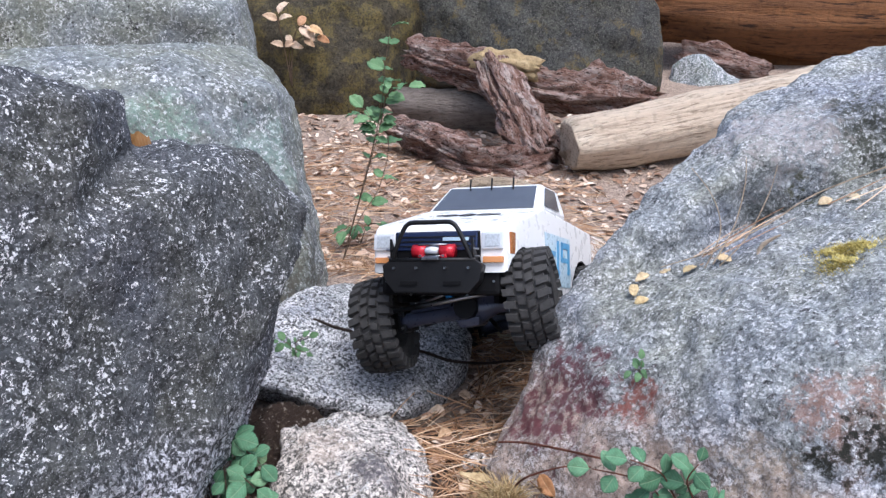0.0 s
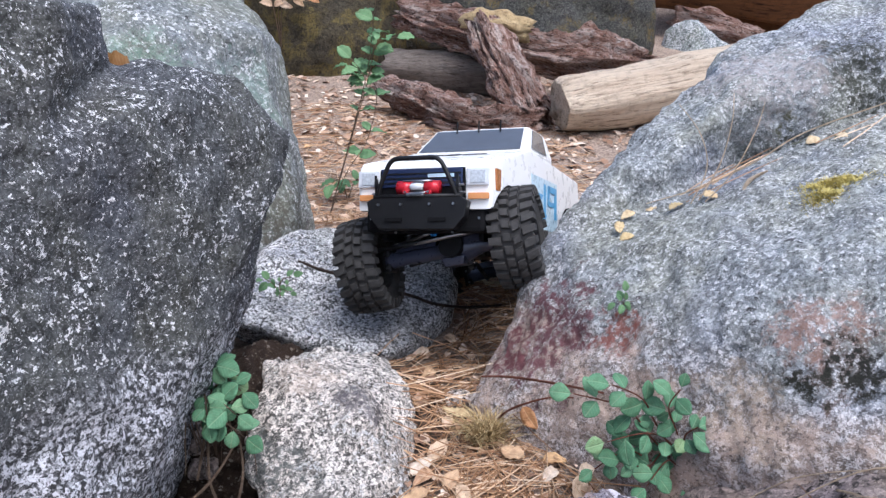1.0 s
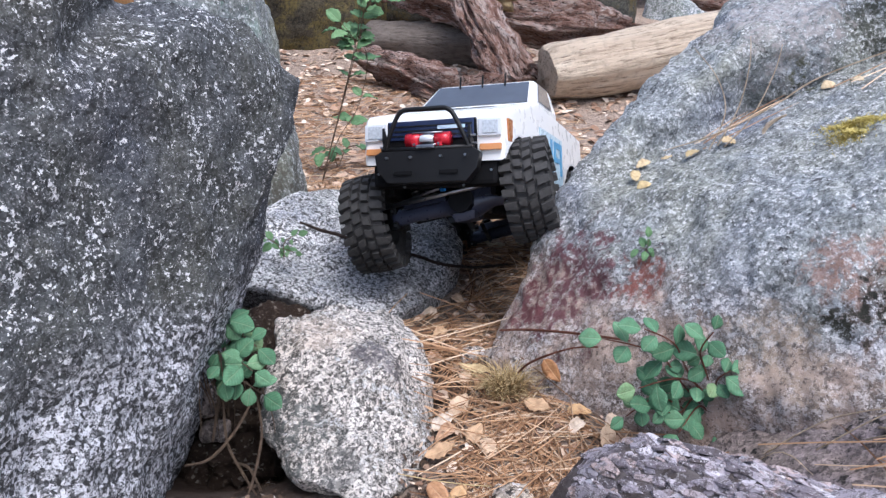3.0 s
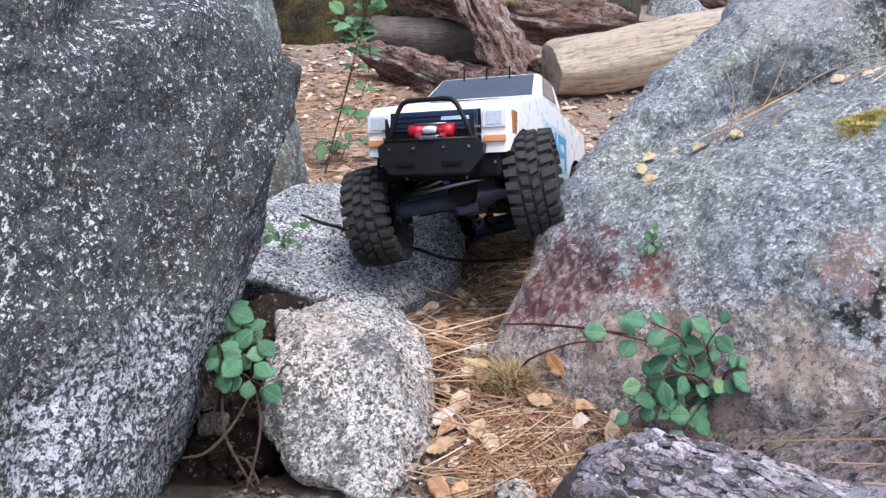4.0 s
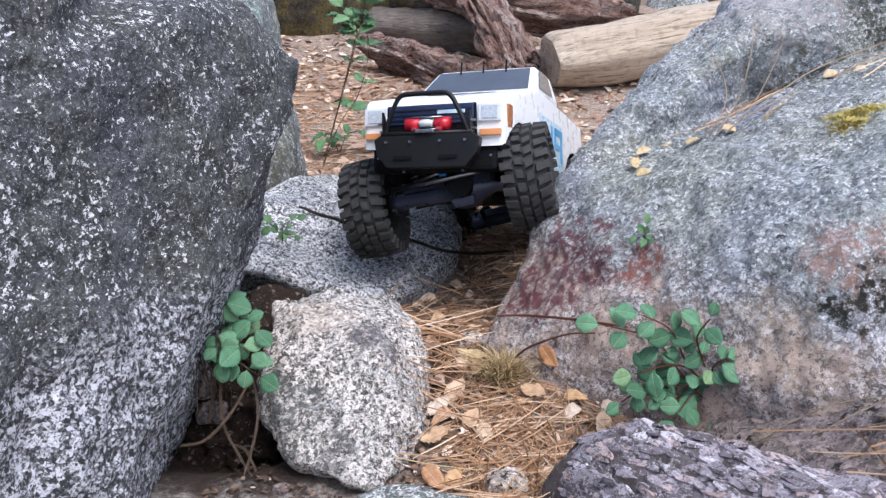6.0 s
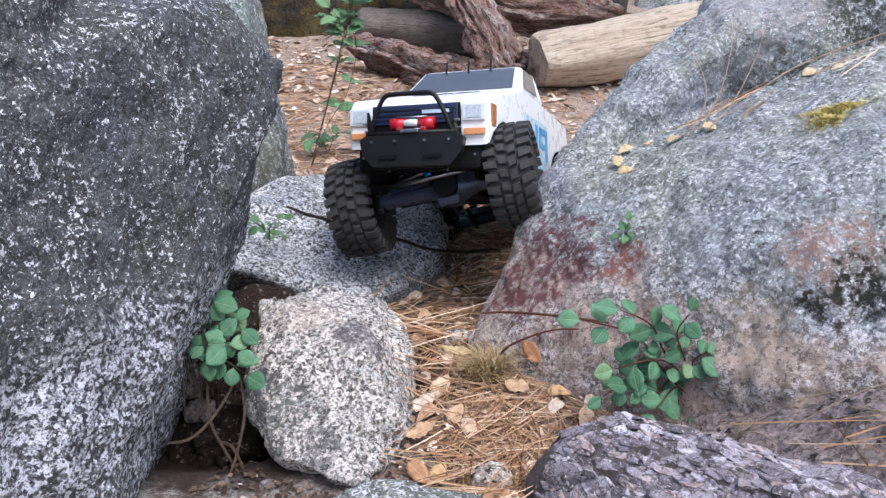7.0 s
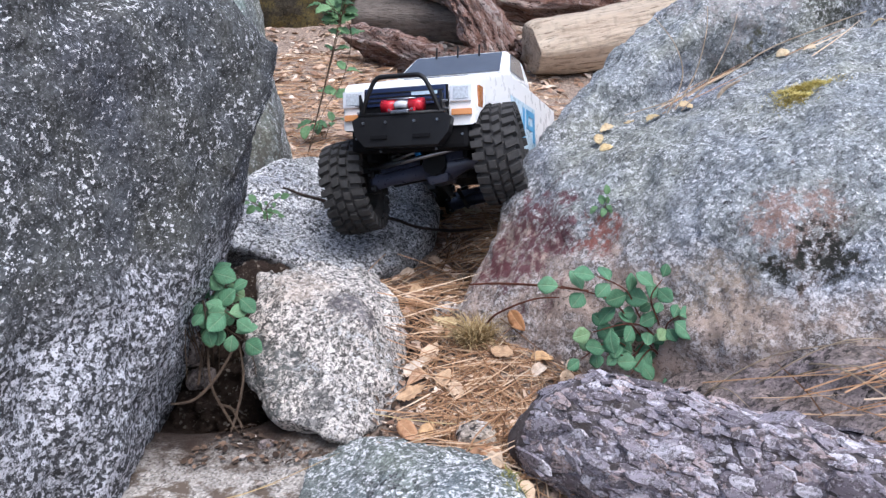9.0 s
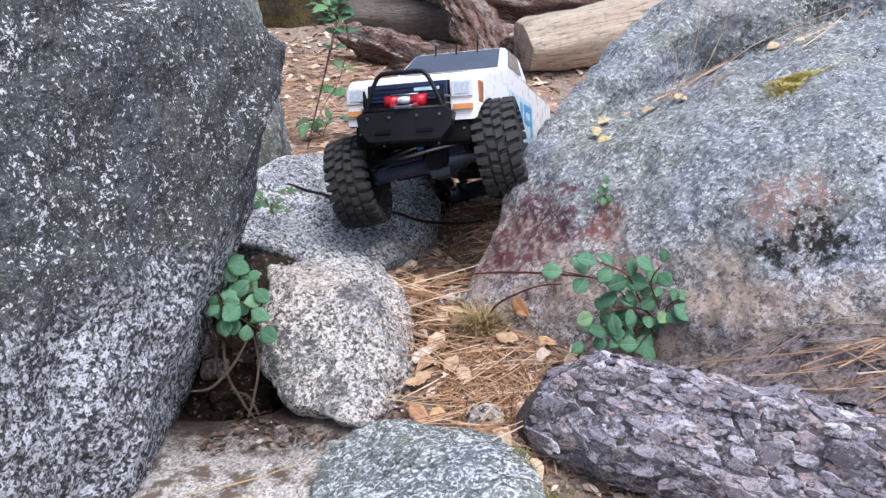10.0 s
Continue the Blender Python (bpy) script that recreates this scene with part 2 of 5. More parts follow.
def wood_material(name, a, b, dark, along=(1, 1, 14), crack=0.6):
    """Weathered wood or bark with streaks along its length (the object's own z)."""
    m = Mat(name)
    co = m.scaled(along[2], along[2], along[0])
    s = m.noise(3.0, 7, 0.65, co, 0.4)
    c = m.mix(m.ramp(s, (0.3, 0.0), (0.7, 1.0)), a, b)
    lines = m.noise(9.0, 6, 0.7, co, 0.2)
    c = m.mix(m.ramp(lines, (0.36, crack), (0.46, 0.0)), c, dark)
    c = m.mix(m.ramp(m.noise(30, 5), (0.5, 0.0), (0.75, 0.5)), c, dark)
    n = m.bump(m.math("ADD", s, lines), 0.02, 0.9)
    return m.done(c, 0.88, m.bump(m.noise(140, 5, 0.7), 0.002, 0.6, n), 0, 0.2)


def bark_material():
    m = Mat("rotten_red_bark")
    co = m.scaled(26, 26, 5)
    big = m.noise(1.0, 6, 0.7, co, 0.6)
    c = m.ramp(big, (0.34, (0.16, 0.075, 0.055)), (0.44, (0.36, 0.20, 0.15)), (0.53, (0.52, 0.34, 0.28)), (0.64, (0.78, 0.66, 0.60)))
    flakes = m.noise(3.6, 7, 0.78, co, 0.5)
    c = m.mix(m.ramp(flakes, (0.42, 0.95), (0.48, 0.0)), c, (0.06, 0.03, 0.022))
    c = m.mix(m.ramp(m.noise(6.0, 6, 0.75, co), (0.56, 0.0), (0.62, 0.8)), c, (0.78, 0.66, 0.60))
    n = m.bump(m.math("ADD", big, flakes), 0.05, 1.0)
    return m.done(c, 0.9, m.bump(m.noise(120, 5, 0.7), 0.004, 0.7, n), 0, 0.2)


w_bark = bark_material()
w_log = wood_material("weathered_log_wood", (0.74, 0.63, 0.49), (0.55, 0.43, 0.32), (0.18, 0.125, 0.085), (0.6, 0.6, 11), 0.85)
w_cap = wood_material("punky_yellow_wood", (0.58, 0.42, 0.22), (0.66, 0.51, 0.30), (0.16, 0.09, 0.04), (10, 10, 16), 0.6)
w_orange = wood_material("dark_orange_wood", (0.22, 0.10, 0.04), (0.10, 0.045, 0.022), (0.02, 0.011, 0.008), (0.4, 0.4, 6), 0.9)
w_stick = wood_material("pale_stick_wood", (0.66, 0.54, 0.40), (0.52, 0.40, 0.28), (0.22, 0.14, 0.09), (8, 8, 30), 0.5)
w_grey = wood_material("grey_dead_wood", (0.17, 0.14, 0.12), (0.27, 0.23, 0.20), (0.06, 0.05, 0.04), (3, 3, 16), 0.7)
w_twig = wood_material("dark_twig_wood", (0.05, 0.035, 0.03), (0.10, 0.07, 0.06), (0.02, 0.015, 0.012), (30, 30, 90), 0.5)
w_root = wood_material("root_wood", (0.12, 0.08, 0.055), (0.24, 0.17, 0.12), (0.05, 0.032, 0.022), (30, 30, 90), 0.5)
w_red = wood_material("red_stem", (0.20, 0.07, 0.05), (0.28, 0.11, 0.07), (0.09, 0.03, 0.02), (30, 30, 90), 0.4)


def pine_bark_material():
    m = Mat("pine_bark")
    isl = m.island()
    c = m.ramp(isl, (0.0, (0.07, 0.06, 0.06)), (0.5, (0.10, 0.085, 0.085)), (1.0, (0.15, 0.13, 0.13)))
    c = m.mix(m.ramp(m.noise(60, 6, 0.7), (0.42, 0.0), (0.6, 0.8)), c, (0.07, 0.055, 0.05))
    c = m.mix(m.ramp(m.noise(110, 5, 0.7), (0.56, 0.0), (0.66, 0.9)), c, (0.48, 0.45, 0.47))
    n = m.bump(m.noise(90, 8, 0.7), 0.005, 0.9)
    return m.done(c, 0.85, n, 0, 0.2)


def leaf_material(name, stops, vein=0.25, gloss=0.5):
    m = Mat(name)
    c = m.ramp(m.each(), *stops)
    c = m.mix(m.ramp(m.noise(90, 5, 0.7), (0.45, 0.0), (0.72, vein)), c, (0.30, 0.17, 0.08), "MULTIPLY")
    c = m.mix(m.ramp(m.noise(420, 4, 0.7), (0.52, 0.0), (0.70, 0.35)), c, m.mix(1.0, c, (0.55, 0.5, 0.45), "MULTIPLY"))
    # midrib and side veins, in the blade's own length and width
    axes = m.nt.nodes.new("ShaderNodeSeparateXYZ")
    m.put(axes.inputs[0], m.co)
    off = m.math("ABSOLUTE", axes.outputs[1])
    rib = m.ramp(m.math("MULTIPLY", off, 1000.0), (0.35, 1.0), (0.9, 0.0))
    wave = m.math("SINE", m.math("MULTIPLY", m.math("SUBTRACT", axes.outputs[0], m.math("MULTIPLY", off, 0.8)), 1700.0))
    lines = m.math("MAXIMUM", rib, m.math("MULTIPLY", m.ramp(wave, (0.72, 0.0), (0.95, 1.0)), 0.45))
    c = m.mix(m.math("MULTIPLY", lines, 0.3), c, m.mix(0.3, c, (0.75, 0.72, 0.50)))
    n = m.bump(m.math("SUBTRACT", m.math("MULTIPLY", m.noise(240, 3), 0.6), m.math("MULTIPLY", lines, 0.8)), 0.0012, 0.6)
    m.done(c, gloss, n, 0, 0.25)
    return m.m


def litter_material(name, *stops):
    m = Mat(name)
    return m.done(m.ramp(m.island(), *stops), 0.75, None, 0, 0.2)


def plain(name, col, rough=0.5, metal=0.0, spec=0.5, vary=0.2, scale=60, relief=0.0005):
    m = Mat(name)
    c = m.mix(m.ramp(m.noise(scale, 5), (0.35, 0.0), (0.7, vary)), col, tuple(v * 0.55 for v in col))
    n = m.bump(m.noise(scale * 4, 4), relief, 0.4)
    return m.done(c, m.ramp(m.noise(scale * 2, 3), (0.3, max(0.05, rough - 0.08)), (0.7, min(1, rough + 0.1))), n, metal, spec)


soil = soil_material()
shaded_humus_mat = shaded_humus_material()
pine_bark = pine_bark_material()
yellow_leaf = leaf_material("yellow_leaf", ((0.0, (0.56, 0.43, 0.22)), (0.4, (0.66, 0.53, 0.34)), (0.7, (0.50, 0.34, 0.16)), (1.0, (0.74, 0.63, 0.44))), 0.55)
tan_leaf = leaf_material("tan_leaf", ((0.0, (0.56, 0.37, 0.22)), (0.3, (0.72, 0.57, 0.43)), (0.55, (0.44, 0.21, 0.09)), (0.75, (0.64, 0.42, 0.22)), (1.0, (0.78, 0.67, 0.56))), 0.5)
brown_leaf = leaf_material("brown_leaf", ((0.0, (0.14, 0.065, 0.02)), (1.0, (0.20, 0.10, 0.03))))
green_leaf = leaf_material("green_leaf", ((0.0, (0.052, 0.135, 0.070)), (0.5, (0.088, 0.21, 0.115)), (0.85, (0.13, 0.27, 0.15)), (1.0, (0.20, 0.31, 0.15))), 0.35, 0.7)
pale_green = leaf_material("pale_green_leaf", ((0.0, (0.09, 0.19, 0.085)), (1.0, (0.15, 0.27, 0.125))), 0.1, 0.6)
needle_mat = litter_material("pine_needles", (0.0, (0.15, 0.08, 0.045)), (0.4, (0.34, 0.19, 0.10)), (0.75, (0.50, 0.32, 0.19)), (1.0, (0.66, 0.52, 0.38)))
litter_mat = litter_material("leaf_litter", (0.0, (0.16, 0.09, 0.06)), (0.35, (0.34, 0.21, 0.14)), (0.6, (0.52, 0.37, 0.27)), (0.85, (0.70, 0.56, 0.44)), (1.0, (0.78, 0.70, 0.60)))
straw_mat = litter_material("dry_straw", (0.0, (0.20, 0.13, 0.06)), (0.5, (0.38, 0.27, 0.13)), (1.0, (0.50, 0.40, 0.22)))
green_moss = litter_material("green_moss", (0.0, (0.09, 0.095, 0.025)), (0.5, (0.22, 0.21, 0.06)), (1.0, (0.32, 0.29, 0.11)))
moss_mat = litter_material("dry_moss", (0.0, (0.32, 0.25, 0.06)), (0.5, (0.60, 0.49, 0.17)), (1.0, (0.46, 0.41, 0.15)))

# ---- building helpers ----
TAU = 2 * math.pi


def link_bm(name, bm, mat, parent=None, label="", smooth=False):
    me = bpy.data.meshes.new(name)
    bm.normal_update()
    bm.to_mesh(me)
    bm.free()
    me.materials.append(mat)
    if smooth:
        me.shade_smooth()
    ob = new(name, me)
    if parent:
        ob.parent = parent
    if label:
        ob["label"] = label
    return ob


part = link_bm


def fbm(p, octaves=4):
    return noise.fractal(p, 1.0, 2.0, octaves)


def boulder(name, hulls, mat, label, voxel=0.009, smooth=6, rough=0.012, freq=6.0, chips=0.004, category="boulder", kind="", seed=0, scallop=0.0, facet=9.0):
    """A weathered boulder: blocks with the given corners are merged, worn round and roughened."""
    bm = bmesh.new()
    for corners in hulls:
        vs = [bm.verts.new(c) for c in corners]
        bmesh.ops.convex_hull(bm, input=vs)
        loose = [v for v in bm.verts if not v.link_faces]
        bmesh.ops.delete(bm, geom=loose, context="VERTS")
    me = bpy.data.meshes.new(name)
    bm.to_mesh(me)
    bm.free()
    ob = new(name, me)
    mod = ob.modifiers.new("merge", "REMESH")
    mod.mode, mod.voxel_size = "VOXEL", voxel
    fine = bpy.data.meshes.new_from_object(ob.evaluated_get(bpy.context.evaluated_depsgraph_get()))
    ob.modifiers.clear()
    ob.data = fine
    bpy.data.meshes.remove(me)
    n = len(fine.vertices)
    co = np.empty(n * 3)
    fine.vertices.foreach_get("co", co)
    co = co.reshape(-1, 3)
    ed = np.empty(len(fine.edges) * 2, dtype=np.int64)
    fine.edges.foreach_get("vertices", ed)
    ed = ed.reshape(-1, 2)
    deg = np.bincount(ed.ravel(), minlength=n)[:, None]
    for k in range(smooth):
        acc = np.zeros_like(co)
        for a in range(3):
            acc[:, a] = np.bincount(ed[:, 0], co[ed[:, 1], a], n) + np.bincount(ed[:, 1], co[ed[:, 0], a], n)
        co += 0.6 * (acc / deg - co)
    fine.vertices.foreach_set("co", co.ravel())
    fine.update()
    nor = np.empty(n * 3)
    fine.vertices.foreach_get("normal", nor)
    nor = nor.reshape(-1, 3)
    off = Vector((seed * 7.3, seed * 3.1, seed * 5.7))
    def ridge(v):
        return .35 - abs(fbm(v, 2))
    push = np.array([rough * fbm(Vector(p) * freq + off, 2) + chips * (fbm(Vector(p) * freq * 3 + off, 2) + ridge(Vector(p) * freq * 7 + off)) for p in co])
    if scallop:
        for k, w in ((facet, 1.0), (facet * 2.7, 0.4)):
            push += np.array([scallop * w * (noise.voronoi(Vector(p) * k + off)[0][0] * 1.6 - 0.7) for p in co])
    co += nor * push[:, None]
    fine.vertices.foreach_set("co", co.ravel())
    fine.materials.append(mat)
    fine.shade_smooth()
    fine.update()
    tagged(ob, label, category, "boulders" if category == "boulder" else "", kind)
    return ob


def tube(points, radii, sides=10, bumpy=0.0, seed=0, freq=20.0, cap=True, flat=1.0, jag=0.0):
    """A round bar along points, with radii, ends closed, ridged along its length; jag: how ragged its ends are, in radii."""
    pts = [Vector(p) for p in points]
    bm = bmesh.new()
    rings = []
    side = None
    last = len(pts) - 1
    for i, p in enumerate(pts):
        d = (pts[min(i + 1, last)] - pts[max(i - 1, 0)]).normalized()
        if side is None:
            side = d.cross(Vector((0, 0, 1)))
            side = side.normalized() if side.length > 1e-3 else Vector((1, 0, 0))
        side = (side - d * side.dot(d)).normalized()
        up = side.cross(d)
        ring = []
        for k in range(sides):
            a = TAU * k / sides
            w = side * math.cos(a) + up * math.sin(a) * flat
            r = radii[i]
            if bumpy:
                g = Vector((math.cos(a) * 1.3, math.sin(a) * 1.3, i / last * 1.4)) + Vector((seed, 0, 0))
                q = (p + w * r) * freq
                r *= 1 + bumpy * (.75 * fbm(g, 3) + .45 * fbm(q + Vector((seed, 3, 1)), 4) - .35 * abs(fbm(Vector((g.x * 4, g.y * 4, g.z)), 2)) - (.45 * abs(fbm(Vector((g.x * 7, g.y * 7, g.z * 2.2 + seed)), 3)) if bumpy > .5 else 0))
            push = Vector((0, 0, 0))
            if jag and i in (0, 1, last - 1, last):
                push = d * radii[i] * jag * fbm(Vector((math.cos(a) * 2.2, math.sin(a) * 2.2, seed + (5 if i > 1 else 0))), 3)
            ring.append(bm.verts.new(p + w * r + push))
        rings.append(ring)
    for a, b in zip(rings, rings[1:]):
        for k in range(sides):
            bm.faces.new((a[k], a[(k + 1) % sides], b[(k + 1) % sides], b[k]))
    if cap:
        for ring, i in ((rings[0], 0), (rings[-1], last)):
            if jag:
                c = bm.verts.new(pts[i] + (pts[1 if i == 0 else last - 1] - pts[i]).normalized() * radii[i] * .15)
                for k in range(sides):
                    bm.faces.new((ring[k], ring[(k + 1) % sides], c))
            else:
                bm.faces.new(ring)
    bmesh.ops.recalc_face_normals(bm, faces=bm.faces)
    return bm


def bend(points, radii, steps):
    """Points and radii along a smooth curve through a few given ones."""
    n = len(points)
    out, rr = [], []
    for i in range(n - 1):
        p0, p1, p2, p3 = (Vector(points[max(0, min(n - 1, j))]) for j in (i - 1, i, i + 1, i + 2))
        for s in range(steps):
            u = s / steps
            out.append(0.5 * ((2 * p1) + (p2 - p0) * u + (2 * p0 - 5 * p1 + 4 * p2 - p3) * u * u + (3 * p1 - p0 - 3 * p2 + p3) * u ** 3))
            rr.append(radii[i] + (radii[i + 1] - radii[i]) * u)
    out.append(Vector(points[-1])), rr.append(radii[-1])
    return out, rr


def limb(name, points, radii, mat, label="", category="", sides=12, steps=6, bumpy=0.1, freq=20.0, seed=0, parent=None, flat=1.0, jag=0.0):
    """A log, branch or stem; its own z runs along its length for the grain."""
    a, b = Vector(points[0]), Vector(points[-1])
    turn = (b - a).to_track_quat("Z", "Y").to_matrix().to_4x4()
    m = Matrix.Translation(a) @ turn
    inv = m.inverted()
    p, r = bend([inv @ Vector(q) for q in points], radii, steps)
    ob = link_bm(name, tube(p, r, sides, bumpy, seed, freq, True, flat, jag), mat, parent, label, True)
    ob.matrix_basis = m
    if category:
        tagged(ob, label, category)
    return ob


def lerp_table(table, v):
    for (a, za), (b, zb) in zip(table, table[1:]):
        if v <= b:
            u = max(0.0, (v - a) / (b - a))
            u = u * u * (3 - 2 * u)
            return za + (zb - za) * u
    return table[-1][1]


PROFILE = ((-1.0, -0.35), (0.3, -0.06), (0.72, 0.0), (0.9, 0.02), (1.2, 0.05), (1.5, 0.07), (2.3, 0.105), (3.3, 0.23), (4.2, 0.37), (5.0, 0.50), (5.8, 0.90), (7.0, 1.8), (12.0, 3.0), (60.0, 8.0))


def ground_z(x, y):
    z = lerp_table(PROFILE, y) if abs(y) < 60 else (8.0 if y > 0 else -0.35)
    z += 0.035 * math.exp(-((x - 0.10) / 0.13) ** 2 - ((y - 0.93) / 0.16) ** 2)
    step = lambda v, w: 0.5 + 0.5 * math.tanh(v / w)
    wide = step(x + .35, .03) * step(-.17 - x, .03)
    deep = step(y - .87, .05) * step(1.20 - y, .05)
    z -= 0.085 * wide * deep
    near = 1.0 if abs(x) < 3 and -1 < y < 6 else 0.0
    return z + near * (0.012 * fbm(Vector((x * 3.5, y * 3.5, 0.3)), 3) + 0.004 * fbm(Vector((x * 22, y * 22, 1.3)), 2))


# ---- ground ----
def ground_sheet():
    def graded(lo, hi, a, b, step):
        inner = list(np.arange(a, b + 1e-6, step))
        out, d, v = [], step, b
        while v < hi:
            d *= 1.35
            v = min(hi, v + d)
            out.append(v)
        low, d, v = [], step, a
        while v > lo:
            d *= 1.35
            v = max(lo, v - d)
            low.append(v)
        return low[::-1] + inner + out

    xs, ys = graded(-400, 400, -0.9, 1.3, 0.014), graded(-60, 900, 0.45, 4.4, 0.016)
    verts = [(x, y, ground_z(x, y)) for y in ys for x in xs]
    w = len(xs)
    faces = [(j * w + i, j * w + i + 1, (j + 1) * w + i + 1, (j + 1) * w + i) for j in range(len(ys) - 1) for i in range(w - 1)]
    me = bpy.data.meshes.new("ground")
    me.from_pydata(verts, [], faces)
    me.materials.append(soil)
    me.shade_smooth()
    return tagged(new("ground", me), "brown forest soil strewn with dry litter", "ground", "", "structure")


ground = ground_sheet()

# ---- boulders ----
rock_left = boulder("boulder", [
    [(-.78, .60, .60), (-.366, .72, .585), (-.31, .75, .565), (-.315, .84, .56), (-.32, .875, .525), (-.8, 1.15, .5), (-.45, 1.08, .48),
     (-.315, .70, .45), (-.34, .655, .30), (-.36, .58, .09), (-.40, .53, -.08), (-.345, .64, -.08), (-.56, .40, .5), (-.58, .36, .2), (-.58, .34, -.1), (-.9, .5, -.1), (-.8, 1.1, -.1), (-.45, 1.0, -.1)],
    [(-.33, .86, .50), (-.288, .90, .506), (-.254, .95, .496), (-.222, 1.0, .476), (-.182, 1.05, .424), (-.160, .985, .425), (-.163, .965, .385), (-.207, .965, .296),
     (-.233, .945, .209), (-.267, .78, .150), (-.290, .72, .093), (-.322, .648, .0), (-.35, .64, -.08), (-.310, .70, .45), (-.335, .66, .30), (-.245, .83, .31), (-.232, .86, .485),
     (-.45, 1.15, .44), (-.26, 1.12, .38), (-.33, 1.08, -.08), (-.45, .9, -.08)]],
    g_left, "large grey granite boulder crusted with dark lichen and white flecks", 0.006, 3, 0.010, 6, 0.006, seed=1, scallop=.007, facet=13)
rock_behind = boulder("boulder", [
    [(-.758, 1.5, .592), (-.764, 1.9, .605), (-.421, 1.9, .605), (-.306, 1.6, .535), (-.285, 1.55, .345), (-.469, 1.5, .586), (-.268, 1.5, .328), (-.238, 1.45, .217), (-.230, 1.45, .08), (-.489, 1.35, .51),
     (-.95, 1.3, .56), (-.95, 1.3, 0), (-.3, 1.3, .03), (-.25, 1.9, .0), (-.95, 2.1, 0), (-.9, 2.0, .6), (-.33, 1.92, .48)]],
    g_back, "pale grey green granite boulder with a worn top", 0.010, 3, 0.014, 5, 0.006, seed=2, scallop=.012, facet=7)
rock_mid = boulder("boulder", [
    [(-.219, 1.40, .212), (-.135, 1.45, .210), (-.04, 1.46, .187), (.02, 1.45, .158), (.047, 1.40, .122), (.03, 1.34, .100), (-.012, 1.26, .072), (-.056, 1.195, .068), (-.154, 1.19, .074),
     (-.285, 1.19, .125), (-.278, 1.30, .160), (-.257, 1.36, .20), (-.33, 1.3, .13), (-.3, 1.5, .15), (-.21, 1.27, .02), (-.06, 1.24, .01), (.03, 1.36, .01), (-.2, 1.58, .05), (.0, 1.56, .05), (-.32, 1.35, .02)]],
    g_mid, "rounded pale grey granite rock wedged between two boulders", 0.005, 5, 0.006, 9, 0.003, seed=3, scallop=.005, facet=14)
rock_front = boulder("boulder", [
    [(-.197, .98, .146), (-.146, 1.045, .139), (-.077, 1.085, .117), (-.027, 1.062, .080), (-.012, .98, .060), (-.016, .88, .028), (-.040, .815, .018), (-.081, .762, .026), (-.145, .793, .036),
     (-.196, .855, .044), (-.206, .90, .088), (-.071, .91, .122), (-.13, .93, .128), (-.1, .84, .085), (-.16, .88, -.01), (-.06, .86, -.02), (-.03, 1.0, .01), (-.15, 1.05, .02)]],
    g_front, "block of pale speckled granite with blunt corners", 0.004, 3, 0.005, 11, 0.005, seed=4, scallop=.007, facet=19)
rock_right = boulder("boulder", [
    [(.082, 1.08, .105), (.119, 1.13, .172), (.165, 1.155, .252), (.062, 1.01, .07), (.055, 1.02, .0), (.175, .895, .04), (.17, .9, -.03), (.286, .80, .03), (.28, .8, -.05), (.339, .768, .130), (.422, .715, .168), (.56, .60, .10), (.55, .6, -.05),
     (.338, .808, .250), (.230, .957, .224), (.365, .875, .307), (.285, 1.035, .268), (.268, 1.125, .288), (.475, .90, .362), (.56, .76, .345), (.57, 1.205, .408), (.33, 1.20, .292), (.9, .55, .36), (.9, .55, -.05), (.95, 1.2, .50), (.9, 1.5, .3), (.4, 1.45, .2), (.2, 1.3, .0), (.1, 1.15, .0), (.9, 1.5, -.05)],
    [(.165, 1.158, .252), (.205, 1.185, .290), (.244, 1.225, .331), (.34, 1.30, .411), (.452, 1.385, .499), (.215, 1.15, .262), (.29, 1.165, .332), (.37, 1.19, .382), (.43, 1.222, .445), (.31, 1.21, .366), (.5, 1.6, .2), (.2, 1.3, .05), (.3, 1.2, .1), (.5, 1.3, .2), (.50, 1.33, .47)],
    [(.42, 1.222, .43), (.43, 1.24, .47), (.452, 1.385, .499), (.506, 1.42, .524), (.675, 1.5, .586), (.758, 1.5, .605), (.95, 1.5, .64), (.57, 1.222, .452), (.585, 1.24, .512), (.8, 1.25, .53), (.82, 1.27, .58), (.95, 1.25, .5), (.95, 1.7, .5), (.5, 1.6, .3), (.35, 1.4, .1), (.95, 1.3, .1)]],
    g_right, "long grey granite boulder with lichen, rusty and bare patches low down", 0.006, 3, 0.009, 7, 0.006, seed=5, scallop=.009, facet=11)
rock_slab = boulder("boulder", [
    [(-.118, .745, .014), (-.071, .765, .032), (-.004, .745, .039), (.053, .705, .045), (.085, .66, .05), (.052, .627, .064), (.10, .5, .05), (-.13, .48, -.01), (-.128, .66, -.002), (.02, .62, .062), (-.10, .7, -.06), (.08, .6, -.06), (.05, .5, -.06)]],
    g_slab, "low blue grey granite slab with white lichen", 0.005, 3, 0.004, 12, 0.003, seed=6, scallop=.005, facet=17)
rock_foot = boulder("boulder", [
    [(.27, .83, .060), (.30, .80, .085), (.336, .785, .104), (.388, .75, .124), (.43, .69, .156), (.62, .58, .19), (.28, .735, .062), (.307, .70, .080), (.344, .64, .100), (.386, .58, .120), (.52, .45, .14), (.62, .42, .14),
     (.26, .80, -.05), (.30, .68, -.05), (.40, .56, -.05), (.55, .45, -.05), (.62, .6, -.05)]],
    g_foot, "low brown grey rock ledge covered with needles", 0.006, 4, 0.005, 9, 0.004, seed=7, scallop=.004, facet=18)
